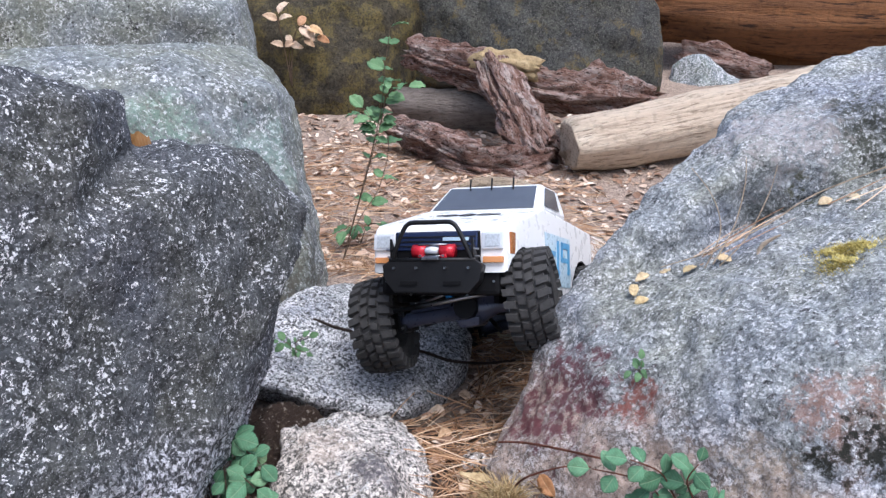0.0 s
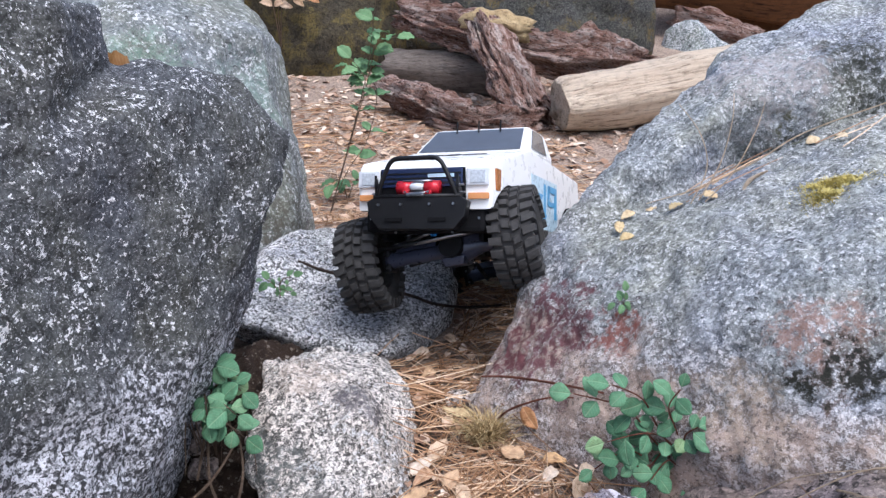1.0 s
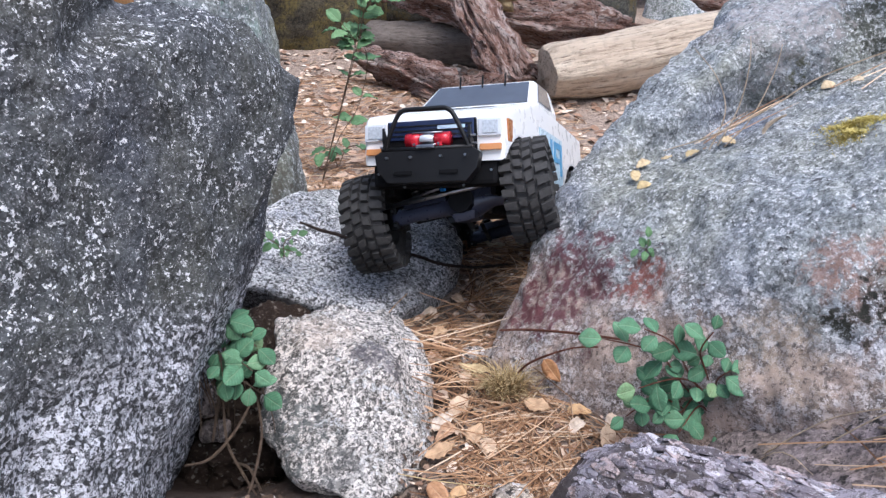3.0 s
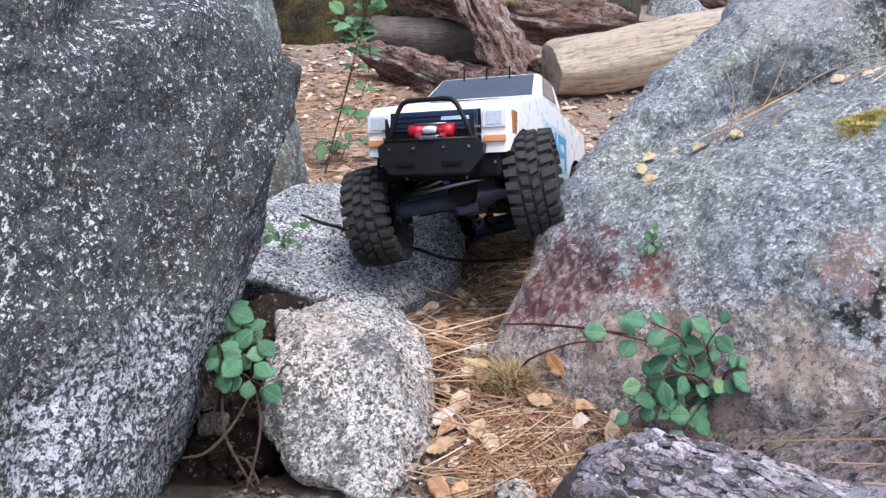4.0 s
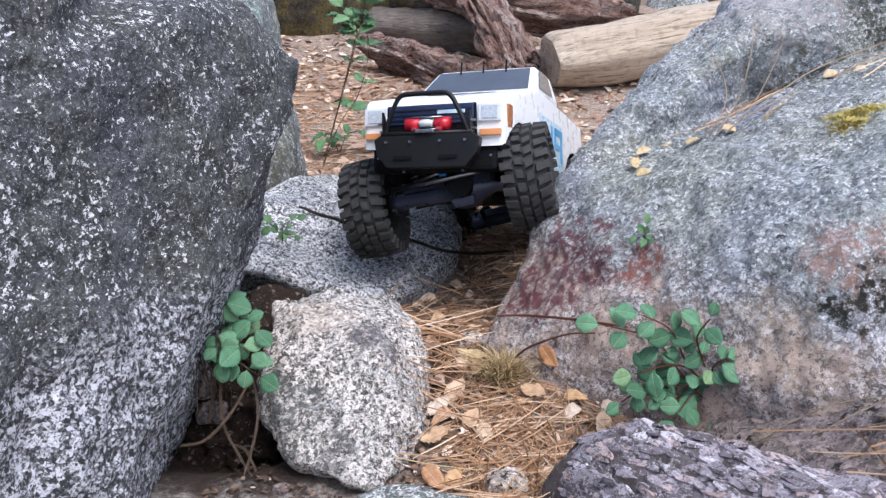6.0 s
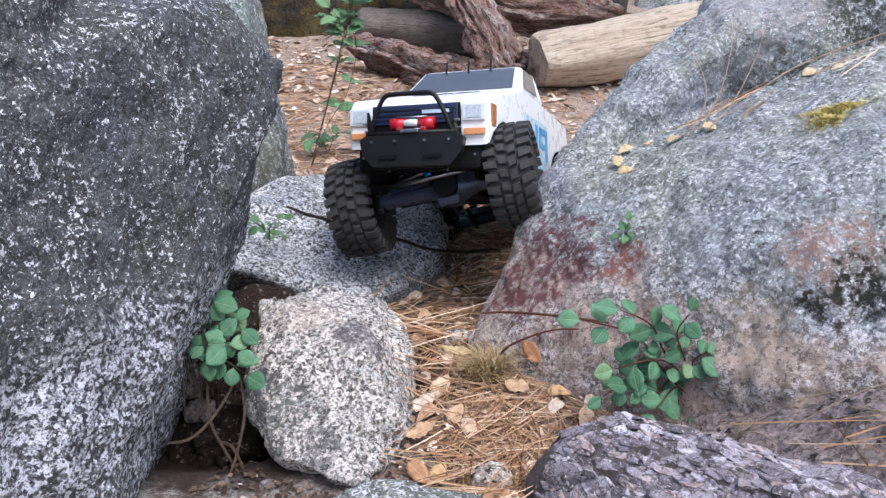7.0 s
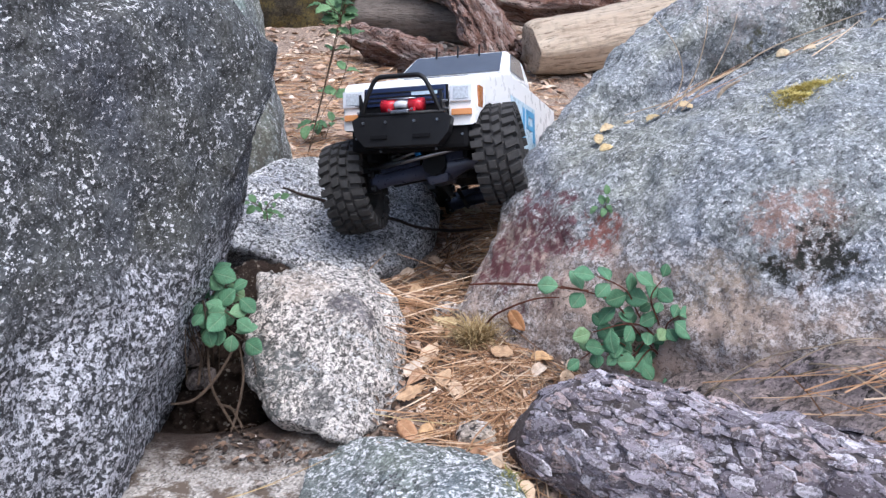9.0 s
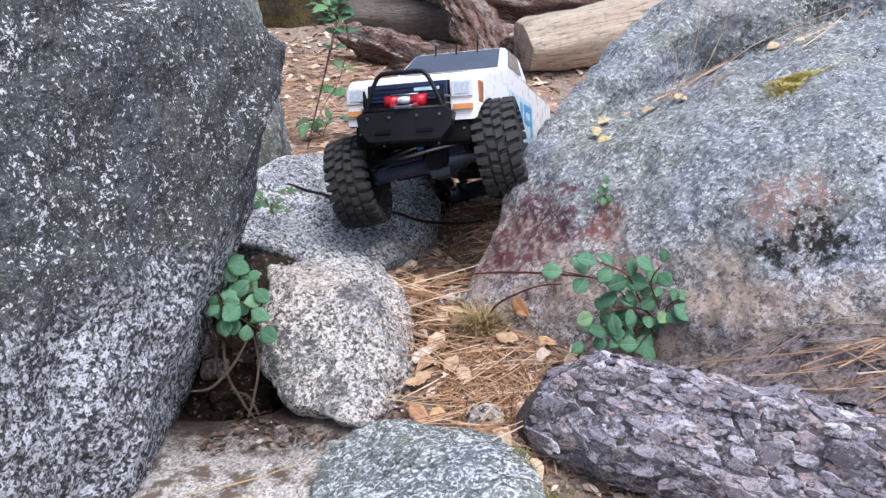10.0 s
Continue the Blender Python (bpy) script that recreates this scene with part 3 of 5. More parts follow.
rock_flat = boulder("boulder", [
    [(-.05, 2.4, .125), (.06, 2.58, .16), (.284, 2.42, .155), (.43, 2.2, .12), (.33, 1.9, .07), (.14, 1.88, .085), (-.02, 2.1, .11), (.2, 2.2, .165), (.1, 2.0, -.02), (.4, 2.1, .0), (.1, 2.5, .05), (.32, 2.0, .135)]],
    g_flat, "flat sandy beige rock half sunk in soil", 0.012, 4, 0.010, 8, 0.006, seed=8)
rock_moss = boulder("boulder", [
    [(-1.5, 4.1, .2), (-1.5, 4.1, 1.3), (-.86, 3.9, .2), (-.78, 3.95, .45), (-.76, 4.0, .72), (-.7, 3.9, .25), (-.37, 3.88, .30), (-.15, 4.1, .50), (-.1, 4.1, .85), (-.3, 4.2, 1.3), (-.8, 4.2, 1.3), (-.5, 3.85, .5), (-.9, 4.6, .2), (-.1, 4.6, .2)]],
    g_moss, "brown boulder overgrown with dry moss", 0.022, 4, 0.03, 4, 0.012, seed=9)
rock_tall = boulder("boulder", [
    [(-.18, 4.25, .45), (-.12, 4.2, .9), (.3, 4.1, .55), (.95, 4.1, .40), (1.07, 4.2, .40), (1.03, 4.2, .85), (.9, 4.3, 1.4), (0, 4.3, 1.4), (1.05, 4.7, .3), (-.1, 4.7, .3), (.5, 4.0, .4)]],
    g_far, "tall dark grey boulder streaked with lichen", 0.022, 4, 0.03, 4, 0.012, seed=10)
rock_rear = boulder("boulder", [
    [(-1.6, 2.5, .5), (-1.25, 2.5, .75), (-.62, 2.55, .72), (-.56, 2.6, .55), (-.58, 2.6, .2), (-1.6, 2.5, 0), (-1.6, 3.2, 0), (-.6, 3.1, .2), (-.7, 3.1, .9), (-1.5, 3.1, 1.0), (-1.1, 2.55, .8)]],
    g_back, "large grey green boulder standing at the back", 0.02, 4, 0.025, 4, 0.008, seed=11)
rock_small = boulder("boulder", [
    [(1.2, 4.6, .35), (1.22, 4.65, .55), (1.38, 4.6, .60), (1.58, 4.6, .46), (1.6, 4.7, .3), (1.4, 4.9, .5), (1.2, 4.9, .3), (1.4, 4.5, .35)]],
    g_slab, "small grey rock beside the fallen logs", 0.02, 5, 0.02, 6, 0.006, seed=12)

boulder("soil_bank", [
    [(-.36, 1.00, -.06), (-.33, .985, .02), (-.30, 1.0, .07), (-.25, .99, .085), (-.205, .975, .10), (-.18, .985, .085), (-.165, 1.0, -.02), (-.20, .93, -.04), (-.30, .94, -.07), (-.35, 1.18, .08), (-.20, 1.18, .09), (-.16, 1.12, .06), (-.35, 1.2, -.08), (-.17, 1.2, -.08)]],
    shaded_humus_mat, "dark crumbling soil bank under the boulders", 0.005, 3, 0.016, 16, 0.012, "soil", "structure", seed=31, scallop=.010, facet=26)
for (x, y, z), (a, b, c), seed, word in (((-.300, .965, .050), (.030, .022, .022), 32, "grey stone stuck in the dark soil bank"), ((-.272, .945, .018), (.018, .014, .012), 33, "small stone under the boulder"), ((-.285, 1.0, .092), (.034, .022, .018), 34, "flat grey stone on the soil bank"), ((-.170, .80, .004), (.010, .009, .007), 35, "pebble on the sand"),
                                         ((.078, 1.035, .062), (.026, .020, .014), 36, "sandy stone half buried in needles"), ((.045, 1.065, .055), (.020, .016, .012), 37, "sandy stone half buried in needles"), ((.060, .775, .022), (.024, .018, .014), 38, "pale lichen covered stone beside the log")):
    corner = random.Random(seed)
    boulder("stone", [[(x + a * u * corner.uniform(.6, 1), y + b * v * corner.uniform(.6, 1), z + c * w * corner.uniform(.6, 1)) for u in (-1, 1) for v in (-1, 1) for w in (-1, 1)] + [(x, y, z + c * 1.1), (x + a, y, z), (x - a, y, z)]],
            g_flat if seed > 35 else g_foot, word, 0.003, 3, 0.003, 30, 0.002, "stone", seed=seed, scallop=.002, facet=60)

# ---- logs and bark ----
log = limb("log", [(.425, 2.90, .285), (.46, 2.91, .29), (.62, 2.96, .31), (1.1, 3.15, .385), (1.75, 3.42, .49), (2.4, 3.7, .58)], [.080, .095, .10, .108, .115, .12], w_log, "weathered tan log, barkless, with a broken end", "log", 40, 10, 0.22, 5, 1, None, 1.0, 0.22)
bark_low = limb("bark_slab", [(-.21, 3.31, .315), (-.17, 3.28, .30), (-.05, 3.15, .27), (.09, 2.98, .215), (.22, 2.96, .205), (.36, 3.02, .23)], [.040, .062, .085, .095, .085, .06], w_bark, "rotten reddish brown bark log lying on soil", "bark", 72, 16, 0.75, 16, 2, None, .85, 1.2)
bark_up = limb("bark_slab", [(.19, 3.42, .56), (.235, 3.30, .44), (.30, 3.16, .33), (.36, 3.02, .225)], [.070, .095, .115, .105], w_bark, "upright piece of flaky reddish bark", "bark", 72, 16, 0.6, 16, 3, None, .75, 0.8)
bark_back = limb("bark_slab", [(-.14, 3.76, .60), (.10, 3.62, .53), (.40, 3.52, .44), (.62, 3.54, .43), (.88, 3.62, .41)], [.055, .085, .085, .105, .05], w_bark, "dark rotten bark log behind the upright piece", "bark", 72, 16, 0.75, 16, 4, None, .8, 1.2)
bark_cap = limb("wood_chunk", [(.11, 3.47, .555), (.15, 3.45, .56), (.24, 3.42, .56), (.37, 3.42, .535)], [.025, .045, .058, .045], w_cap, "crumbling yellowish wood chunk resting on bark", "wood", 28, 8, 0.7, 20, 5, None, .8, 1.0)
grey_log = limb("log", [(-.20, 3.75, .37), (.05, 3.68, .36), (.30, 3.60, .34)], [.07, .085, .08], w_grey, "grey dead log lying in shade", "log", 28, 8, 0.4, 8, 6, None, 1.0, 0.5)
far_log = limb("log", [(1.15, 5.0, .86), (1.9, 5.05, .80), (3.2, 5.2, .78)], [.20, .22, .22], w_orange, "thick dark orange log with a long crack", "log", 36, 10, 0.25, 3, 7, None, 1.0, 0.6)
far_log_low = limb("log", [(1.5, 5.25, .62), (2.2, 5.2, .60), (3.2, 5.3, .58)], [.15, .16, .16], w_orange, "dark orange log lying under another", "log", 36, 10, 0.25, 3, 8, None, 1.0, 0.6)
far_bark = limb("bark_slab", [(1.3, 4.75, .60), (1.5, 4.7, .55), (1.75, 4.7, .50)], [.05, .08, .05], w_bark, "broken red bark lying among rocks", "bark", 28, 8, 0.9, 14, 9, None, .7, 1.2)
stick = limb("stick", [(.06, 2.62, .185), (.14, 2.58, .205), (.24, 2.48, .20), (.315, 2.38, .165)], [.016, .028, .030, .026], w_stick, "short curved pale stick lying on the flat rock", "stick", 20, 7, 0.35, 14, 10, None, 1.0, 0.5)

# ---- fallen pine log in the foreground ----
SURF = {}


def surface(names, obs):
    from mathutils.bvhtree import BVHTree
    bm = bmesh.new()
    for o in obs:
        bm.from_mesh(o.data)
    tree = BVHTree.FromBMesh(bm)
    bm.free()
    SURF[names] = tree
    return tree


def pine_log():
    path = [(.120, .752, .010), (.148, .727, .046), (.20, .690, .064), (.295, .603, .066), (.42, .488, .062), (.60, .32, .057)]
    rad = [.030, .050, .060, .068, .074, .080]
    root = limb("fallen_log", path, rad, pine_bark, "fallen pine log in flaky grey purple bark", "log", 60, 14, 0.30, 22, 21)
    return root


front_log = pine_log()


def bark_plates(parent):
    """Flakes of bark that lap over one another along the log."""
    rng = random.Random(5)
    shapes = []
    for k in range(9):
        bm = bmesh.new()
        n = rng.randint(8, 12)
        L, W = rng.uniform(.010, .022), rng.uniform(.007, .013)
        low, top = [], []
        tiltx = rng.uniform(-.07, .07)
        for i in range(n):
            a = TAU * i / n
            r = rng.uniform(.70, 1.20)
            x, y = L * r * math.cos(a), W * r * math.sin(a)
            dome = -y * y / .13
            low.append(bm.verts.new((x, y, -.003 + dome)))
            top.append(bm.verts.new((x * .88, y * .88, rng.uniform(.0010, .0022) + dome + tiltx * x)))
        mid = bm.verts.new((0, 0, rng.uniform(.0012, .0022)))
        for i in range(n):
            j = (i + 1) % n
            bm.faces.new((low[i], low[j], top[j], top[i]))
            bm.faces.new((top[i], top[j], mid))
        bm.normal_update()
        me = bpy.data.meshes.new("bark_plate")
        bm.to_mesh(me)
        bm.free()
        me.materials.append(plate_mat)
        shapes.append(me)
    tree = surface("log", [front_log])
    inv = Matrix(front_log.matrix_basis).inverted()
    length = (Vector((.60, .31, .045)) - Vector((.120, .752, .010))).length
    upper = (inv.to_3x3() @ Vector((-.45, -.55, .70))).normalized()
    verts, faces = [], []
    done = 0
    while done < 3800:
        small = done >= 300
        z = rng.uniform(.02, length * .72)
        a = rng.uniform(0, TAU)
        out = Vector((math.cos(a), math.sin(a), 0))
        if out.dot(upper) < (-.3 if small else -.1):
            continue
        hit, nor, _, _ = tree.ray_cast(Vector((0, 0, z)) + out * .3, -out)
        if not hit:
            continue
        zax = (nor + Vector([rng.uniform(-.11, .11) for _ in range(3)])).normalized()
        xax = Vector((rng.uniform(-.45, .45), rng.uniform(-.45, .45), 1))
        xax = (xax - zax * xax.dot(zax)).normalized()
        k = rng.uniform(.2, .55) if small else rng.uniform(.4, 1.0) * (1.25 if rng.random() < .15 else .85)
        m = Matrix.Translation(hit + nor * (.0005 if small else .0015)) @ Matrix((xax, zax.cross(xax), zax)).transposed().to_4x4() @ Matrix.Diagonal((k * 1.35, k, k, 1))
        me = shapes[rng.randrange(9)]
        if small:
            base = len(verts)
            verts += [m @ v.co for v in me.vertices]
            faces += [[base + i for i in p.vertices] for p in me.polygons]
        else:
            ob = new("bark_plate", me)
            ob.parent = parent
            ob.matrix_basis = m
        done += 1
    me = bpy.data.meshes.new("flaky_bark")
    me.from_pydata(verts, [], faces)
    me.materials.append(flake_mat)
    ob = new("flaky_bark", me)
    ob.parent = parent
    tagged(ob, "", "", "", "stuff")


def plate_material(name, joined):
    m = Mat(name)
    c = m.ramp(m.island() if joined else m.each(), (0.0, (0.09, 0.078, 0.085)), (0.25, (0.22, 0.19, 0.215)), (0.5, (0.36, 0.325, 0.365)), (0.68, (0.44, 0.33, 0.30)), (0.86, (0.46, 0.42, 0.47)), (1.0, (0.72, 0.68, 0.72)))
    c = m.mix(m.ramp(m.noise(170, 6, 0.78), (0.48, 0.0), (0.58, 0.85)), c, (0.08, 0.066, 0.066))
    c = m.mix(m.ramp(m.noise(300, 5, 0.75), (0.55, 0.0), (0.61, 0.85)), c, (0.5, 0.47, 0.49))
    return m.done(c, 0.8, m.bump(m.noise(260, 6, 0.7), 0.003, 0.8), 0, 0.25)


plate_mat = plate_material("bark_plate", False)
flake_mat = plate_material("bark_flake", True)

# ---- toy truck ----
white = plain("white_shell", (0.84, 0.84, 0.83), 0.30, 0, 0.5, 0.05, 25, 0.00001)
black = plain("black_plastic", (0.009, 0.009, 0.010), 0.45, 0, 0.28, 0.3)
inner = plain("dark_inside", (0.006, 0.006, 0.007), 0.8, 0, 0.12, 0.2)
rubber = plain("dusty_rubber", (0.050, 0.048, 0.047), 0.78, 0, 0.3, 0.6, 90, 0.0008)
blue_black = plain("navy_axle", (0.045, 0.052, 0.085), 0.32, 0.1, 0.5, 0.2)
steel = plain("worn_steel", (0.35, 0.36, 0.38), 0.35, 1.0, 0.5, 0.3)
red = plain("red_winch", (0.55, 0.015, 0.03), 0.3, 0.2, 0.5, 0.15)
blue = plain("blue_decal", (0.06, 0.34, 0.62), 0.35, 0, 0.5, 0.08)
blue_alloy = plain("blue_alloy", (0.04, 0.25, 0.65), 0.3, 0.7, 0.5, 0.1)
amber = plain("amber_lens", (0.62, 0.27, 0.10), 0.2, 0, 0.6, 0.1)
lamp_grey = plain("lamp_lens", (0.70, 0.72, 0.75), 0.12, 0.1, 0.6, 0.2)
# dark glass, its base colour raised to blue grey for the sky's reflection
tint = plain("tinted_window_sheen", (0.085, 0.095, 0.115), 0.08, 0, 0.9, 0.5, 14)


def box(bm, lo, hi, bev=0.0, taper=1.0):
    """A box from lo to hi, its top drawn in by taper, edges bevelled."""
    x0, y0, z0 = lo
    x1, y1, z1 = hi
    cx, cy = (x0 + x1) / 2, (y0 + y1) / 2
    v = []
    for z, k in ((z0, 1.0), (z1, taper)):
        for x, y in ((x0, y0), (x1, y0), (x1, y1), (x0, y1)):
            v.append(bm.verts.new((cx + (x - cx) * k, cy + (y - cy) * k, z)))
    f = [bm.faces.new([v[i] for i in q]) for q in ((3, 2, 1, 0), (4, 5, 6, 7), (0, 1, 5, 4), (1, 2, 6, 5), (2, 3, 7, 6), (3, 0, 4, 7))]
    if bev:
        es = list({e for q in f for e in q.edges})
        bmesh.ops.bevel(bm, geom=es, offset=bev, segments=2, profile=0.6, affect="EDGES")
    return bm


def boxed(lo, hi, bev=0.0, taper=1.0):
    return box(bmesh.new(), lo, hi, bev, taper)


def prism(bm, outline, y0, y1):
    """A side outline in x and z, drawn out from y0 to y1."""
    a = [bm.verts.new((x, y0, z)) for x, z in outline]
    b = [bm.verts.new((x, y1, z)) for x, z in outline]
    n = len(outline)
    caps = [bm.faces.new(a[::-1]), bm.faces.new(b)]
    for i in range(n):
        bm.faces.new((a[i], a[(i + 1) % n], b[(i + 1) % n], b[i]))
    bmesh.ops.recalc_face_normals(bm, faces=bm.faces)
    return caps


def panel(points, thick=0.0012):
    """A thin pane through the given corners, thickened outwards."""
    bm = bmesh.new()
    pts = [Vector(p) for p in points]
    nor = (pts[1] - pts[0]).cross(pts[2] - pts[1]).normalized()
    a = [bm.verts.new(p) for p in pts]
    b = [bm.verts.new(p + nor * thick) for p in pts]
    n = len(pts)
    bm.faces.new(a[::-1]), bm.faces.new(b)
    for i in range(n):
        bm.faces.new((a[i], a[(i + 1) % n], b[(i + 1) % n], b[i]))
    return bm


def tyre_mesh(W=.050):
    """A moulded tyre whose lugs are raised out of the carcass."""
    bm = bmesh.new()
    prof = [(.036, -.40), (.042, -.47), (.052, -.52), (.0605, -.50), (.0620, -.27), (.0622, -.23), (.0625, -.02), (.0625, .02), (.0622, .23), (.0620, .27), (.0605, .50), (.052, .52), (.042, .47), (.036, .40)]
    lug_rows = {2: 0, 3: 0, 5: 2, 7: 0, 9: 2, 10: 2}
    N = 75
    rings = []
    for k in range(N):
        rings.append([])
        for r, w in prof:
            a = TAU * (k + 2.4 * abs(w) + 0.8 * w) / N
            rings[-1].append(bm.verts.new((r * math.cos(a), w * W, r * math.sin(a))))
    lugs = []
    for k in range(N):
        p, q = rings[k], rings[(k + 1) % N]
        for i in range(len(prof)):
            j = (i + 1) % len(prof)
            f = bm.faces.new((p[i], p[j], q[j], q[i]))
            if i in lug_rows and (k + lug_rows[i]) % 3 != 2:
                lugs.append(f)
    bm.normal_update()
    bmesh.ops.recalc_face_normals(bm, faces=bm.faces)
    bm.normal_update()
    bmesh.ops.inset_region(bm, faces=lugs, thickness=.0008, depth=.0058, use_even_offset=True)
    return bm


def rim_mesh():
    bm = bmesh.new()
    prof = [(.0365, -.021), (.0365, .021), (.033, .022), (.031, .012), (.012, .006), (.010, .012), (.0, .013)]
    N = 24
    rings = [[bm.verts.new((r * math.cos(TAU * k / N), y, r * math.sin(TAU * k / N))) for r, y in prof] for k in range(N)]
    for k in range(N):
        p, q = rings[k], rings[(k + 1) % N]
        for i in range(len(prof) - 1):
            if prof[i][0] + prof[i + 1][0] > 1e-4:
                bm.faces.new((p[i], q[i], q[i + 1], p[i + 1]))
    bmesh.ops.remove_doubles(bm, verts=bm.verts, dist=1e-5)
    bmesh.ops.recalc_face_normals(bm, faces=bm.faces)
    return bm


def straight(a, b, r, sides=8):
    return tube([a, b], [r, r], sides)


def wheel(parent, x, y, z, turn, tilt):
    hub = new("wheel")
    hub.parent = parent
    flip = 0 if y > 0 else 180
    hub.matrix_basis = pose(x, y, z, tilt, 0, turn + flip)
    part("tyre", tyre_mesh(), rubber, hub, "dusty black knobbly tyre")
    part("rim", rim_mesh(), black, hub, "dark wheel rim", True)
    part("wheel_nut", straight((0, .010, 0), (0, .019, 0), .0045, 6), steel, hub, "steel wheel nut")


def arc(cx, cz, r, a0, a1, n):
    return [(cx + r * math.cos(radians(a0 + (a1 - a0) * i / n)), cz + r * math.sin(radians(a0 + (a1 - a0) * i / n))) for i in range(n + 1)]


def build_truck():
    truck = tagged(new("toy_truck"), "white toy crawler truck with blue decals climbing over rocks", "toy truck")
    hw = .098
    outline = ([(.236, .051), (.241, .102), (.238, .110), (.231, .115), (.15, .133), (.066, .153), (-.10, .148), (-.243, .142), (-.247, .06), (-.243, .035)]
               + arc(-.165, .010, .076, 165, 15, 8)[0:] + [(-.085, .020), (.085, .020)] + arc(.165, .010, .076, 165, 32, 8))
    bm = bmesh.new()
    caps = prism(bm, outline, -hw, hw)
    edge = [e for f in caps for e in f.edges]
    bmesh.ops.bevel(bm, geom=edge, offset=.006, segments=3, profile=0.6, affect="EDGES")
    for place, way in (((0, 0, .07), (0, 0, 1)), ((.2, 0, 0), (1, 0, 0)), ((-.09, 0, 0), (1, 0, 0)), ((.08, 0, 0), (1, 0, 0))):
        bmesh.ops.bisect_plane(bm, geom=bm.verts[:] + bm.edges[:] + bm.faces[:], plane_co=place, plane_no=way)
    for v in bm.verts:
        v.co.y *= 1 - .55 * max(0, v.co.z - .07)
        if v.co.x > .2:
            v.co.y *= 1 - 1.2 * (v.co.x - .2)
    body = part("body", bm, white, truck, "glossy white shell")
    body.data.materials.append(inner)
    for p in body.data.polygons:
        if p.normal.z < -.3 or (abs(p.normal.y) < .3 and p.center.z < .088 and p.center.x < .232):
            p.material_index = 1
    # cabin
    def cab(x0, x1, z, h):
        return [(x0, -h, z), (x1, -h, z), (x1, h, z), (x0, h, z)]
    bm = bmesh.new()
    lo, hi = cab(-.088, .074, .149, .091), cab(-.074, .010, .198, .077)
    v = [bm.verts.new(p) for p in lo + hi]
    for q in ((3, 2, 1, 0), (4, 5, 6, 7), (0, 1, 5, 4), (1, 2, 6, 5), (2, 3, 7, 6), (3, 0, 4, 7)):
        bm.faces.new([v[i] for i in q])
    bmesh.ops.bevel(bm, geom=list(bm.edges), offset=.010, segments=4, profile=0.55, affect="EDGES")
    cabin = part("cabin", bm, white, truck, "white cab roof and pillars")

    def on(u, w, a, b, c, d, lift):
        p = (Vector(a) * (1 - u) + Vector(b) * u) * (1 - w) + (Vector(d) * (1 - u) + Vector(c) * u) * w
        nor = (Vector(b) - Vector(a)).cross(Vector(d) - Vector(a)).normalized()
        return p + nor * lift
    def window(name, a, b, c, d, inset, label):
        l, r, lo_, up = inset
        q = [on(u, w, a, b, c, d, .0004) for u, w in ((l, lo_), (1 - r, lo_), (1 - r, up), (l, up))]
        return part(name, panel(q, .0012), tint, cabin, label)
    window("windshield", lo[1], lo[2], hi[2], hi[1], (.055, .055, .09, .89), "dark tinted windscreen")
    window("side_window", lo[0], lo[1], hi[1], hi[0], (.30, .14, .20, .86), "dark side window")
    window("side_window", lo[2], lo[3], hi[3], hi[2], (.14, .30, .20, .86), "dark side window")
    window("rear_window", lo[3], lo[0], hi[0], hi[3], (.12, .12, .25, .85), "dark rear window")
    for y in (-.035, 0, .035):
        part("body_post", straight((.026, y, .189), (.024, y, .207), .0014, 6), black, cabin, "small black post")
    # bed hollow
    part("bed_floor", boxed((-.232, -.078, .1345), (-.10, .078, .1500), .002), inner, truck, "dark load bed")
    # front: a dark opening between white lamp corners
    part("grille_opening", boxed((.2300, -.060, .042), (.2420, .060, .105), .002), inner, truck, "black opening below the hood")
    grille = part("grille", boxed((.2412, -.057, .080), (.2442, .057, .104), .0012), navy, truck, "glossy navy grille strip")
    for k in range(3):
        part("grille_bar", boxed((.2440, -.055, .0845 + k * .006), (.2452, .055, .0862 + k * .006)), black, grille)
    part("grille_plate", boxed((.2450, .010, .092), (.2460, .046, .0965)), pale_blue, grille, "pale strip on the grille")
    for s in (-1, 1):
        lo_y, hi_y = sorted((s * .062, s * .0915))
        h = part("headlight", boxed((.2385, lo_y, .081), (.2425, hi_y, .103), .0012), lamp_grey, truck, "square clear headlight")
        part("headlight_lens", boxed((.2420, lo_y + .005, .084), (.2436, hi_y - .004, .100), .0008), lens_mat, h, "patterned lens")
        part("indicator", boxed((.2370, lo_y + .002, .0635), (.2425, hi_y, .0715), .001), amber, truck, "orange indicator")
        part("side_marker", boxed((.206, min(s * .0925, s * .0965), .076), (.224, max(s * .0925, s * .0965), .104), .0006), marker, truck, "brown orange corner marker")
        part("body_clip", straight((.226, s * .080, .060), (.226, s * .080, .066), .002, 6), steel, truck)
    # bumper: a folded plate, wider at its top
    bm = bmesh.new()
    ring = [(-.070, .060), (-.060, .066), (.060, .066), (.070, .060), (.066, .040), (.052, .024), (-.052, .024), (-.066, .040)]
    fr = [bm.verts.new((.260, y, z)) for y, z in ring]
    bk = [bm.verts.new((.238, y * .96, z)) for y, z in ring]
    bm.faces.new(fr), bm.faces.new(bk[::-1])
    for i in range(8):
        bm.faces.new((fr[i], bk[i], bk[(i + 1) % 8], fr[(i + 1) % 8]))
    bmesh.ops.recalc_face_normals(bm, faces=bm.faces)
    bmesh.ops.bevel(bm, geom=list(bm.edges), offset=.0015, segments=2, profile=0.6, affect="EDGES")
    bump = part("bumper", bm, black, truck, "black folded bumper plate")
    for y in (-.030, .030):
        part("bumper_slot", boxed((.2615, y - .012, .034), (.2628, y + .012, .039), .0004), inner, bump)
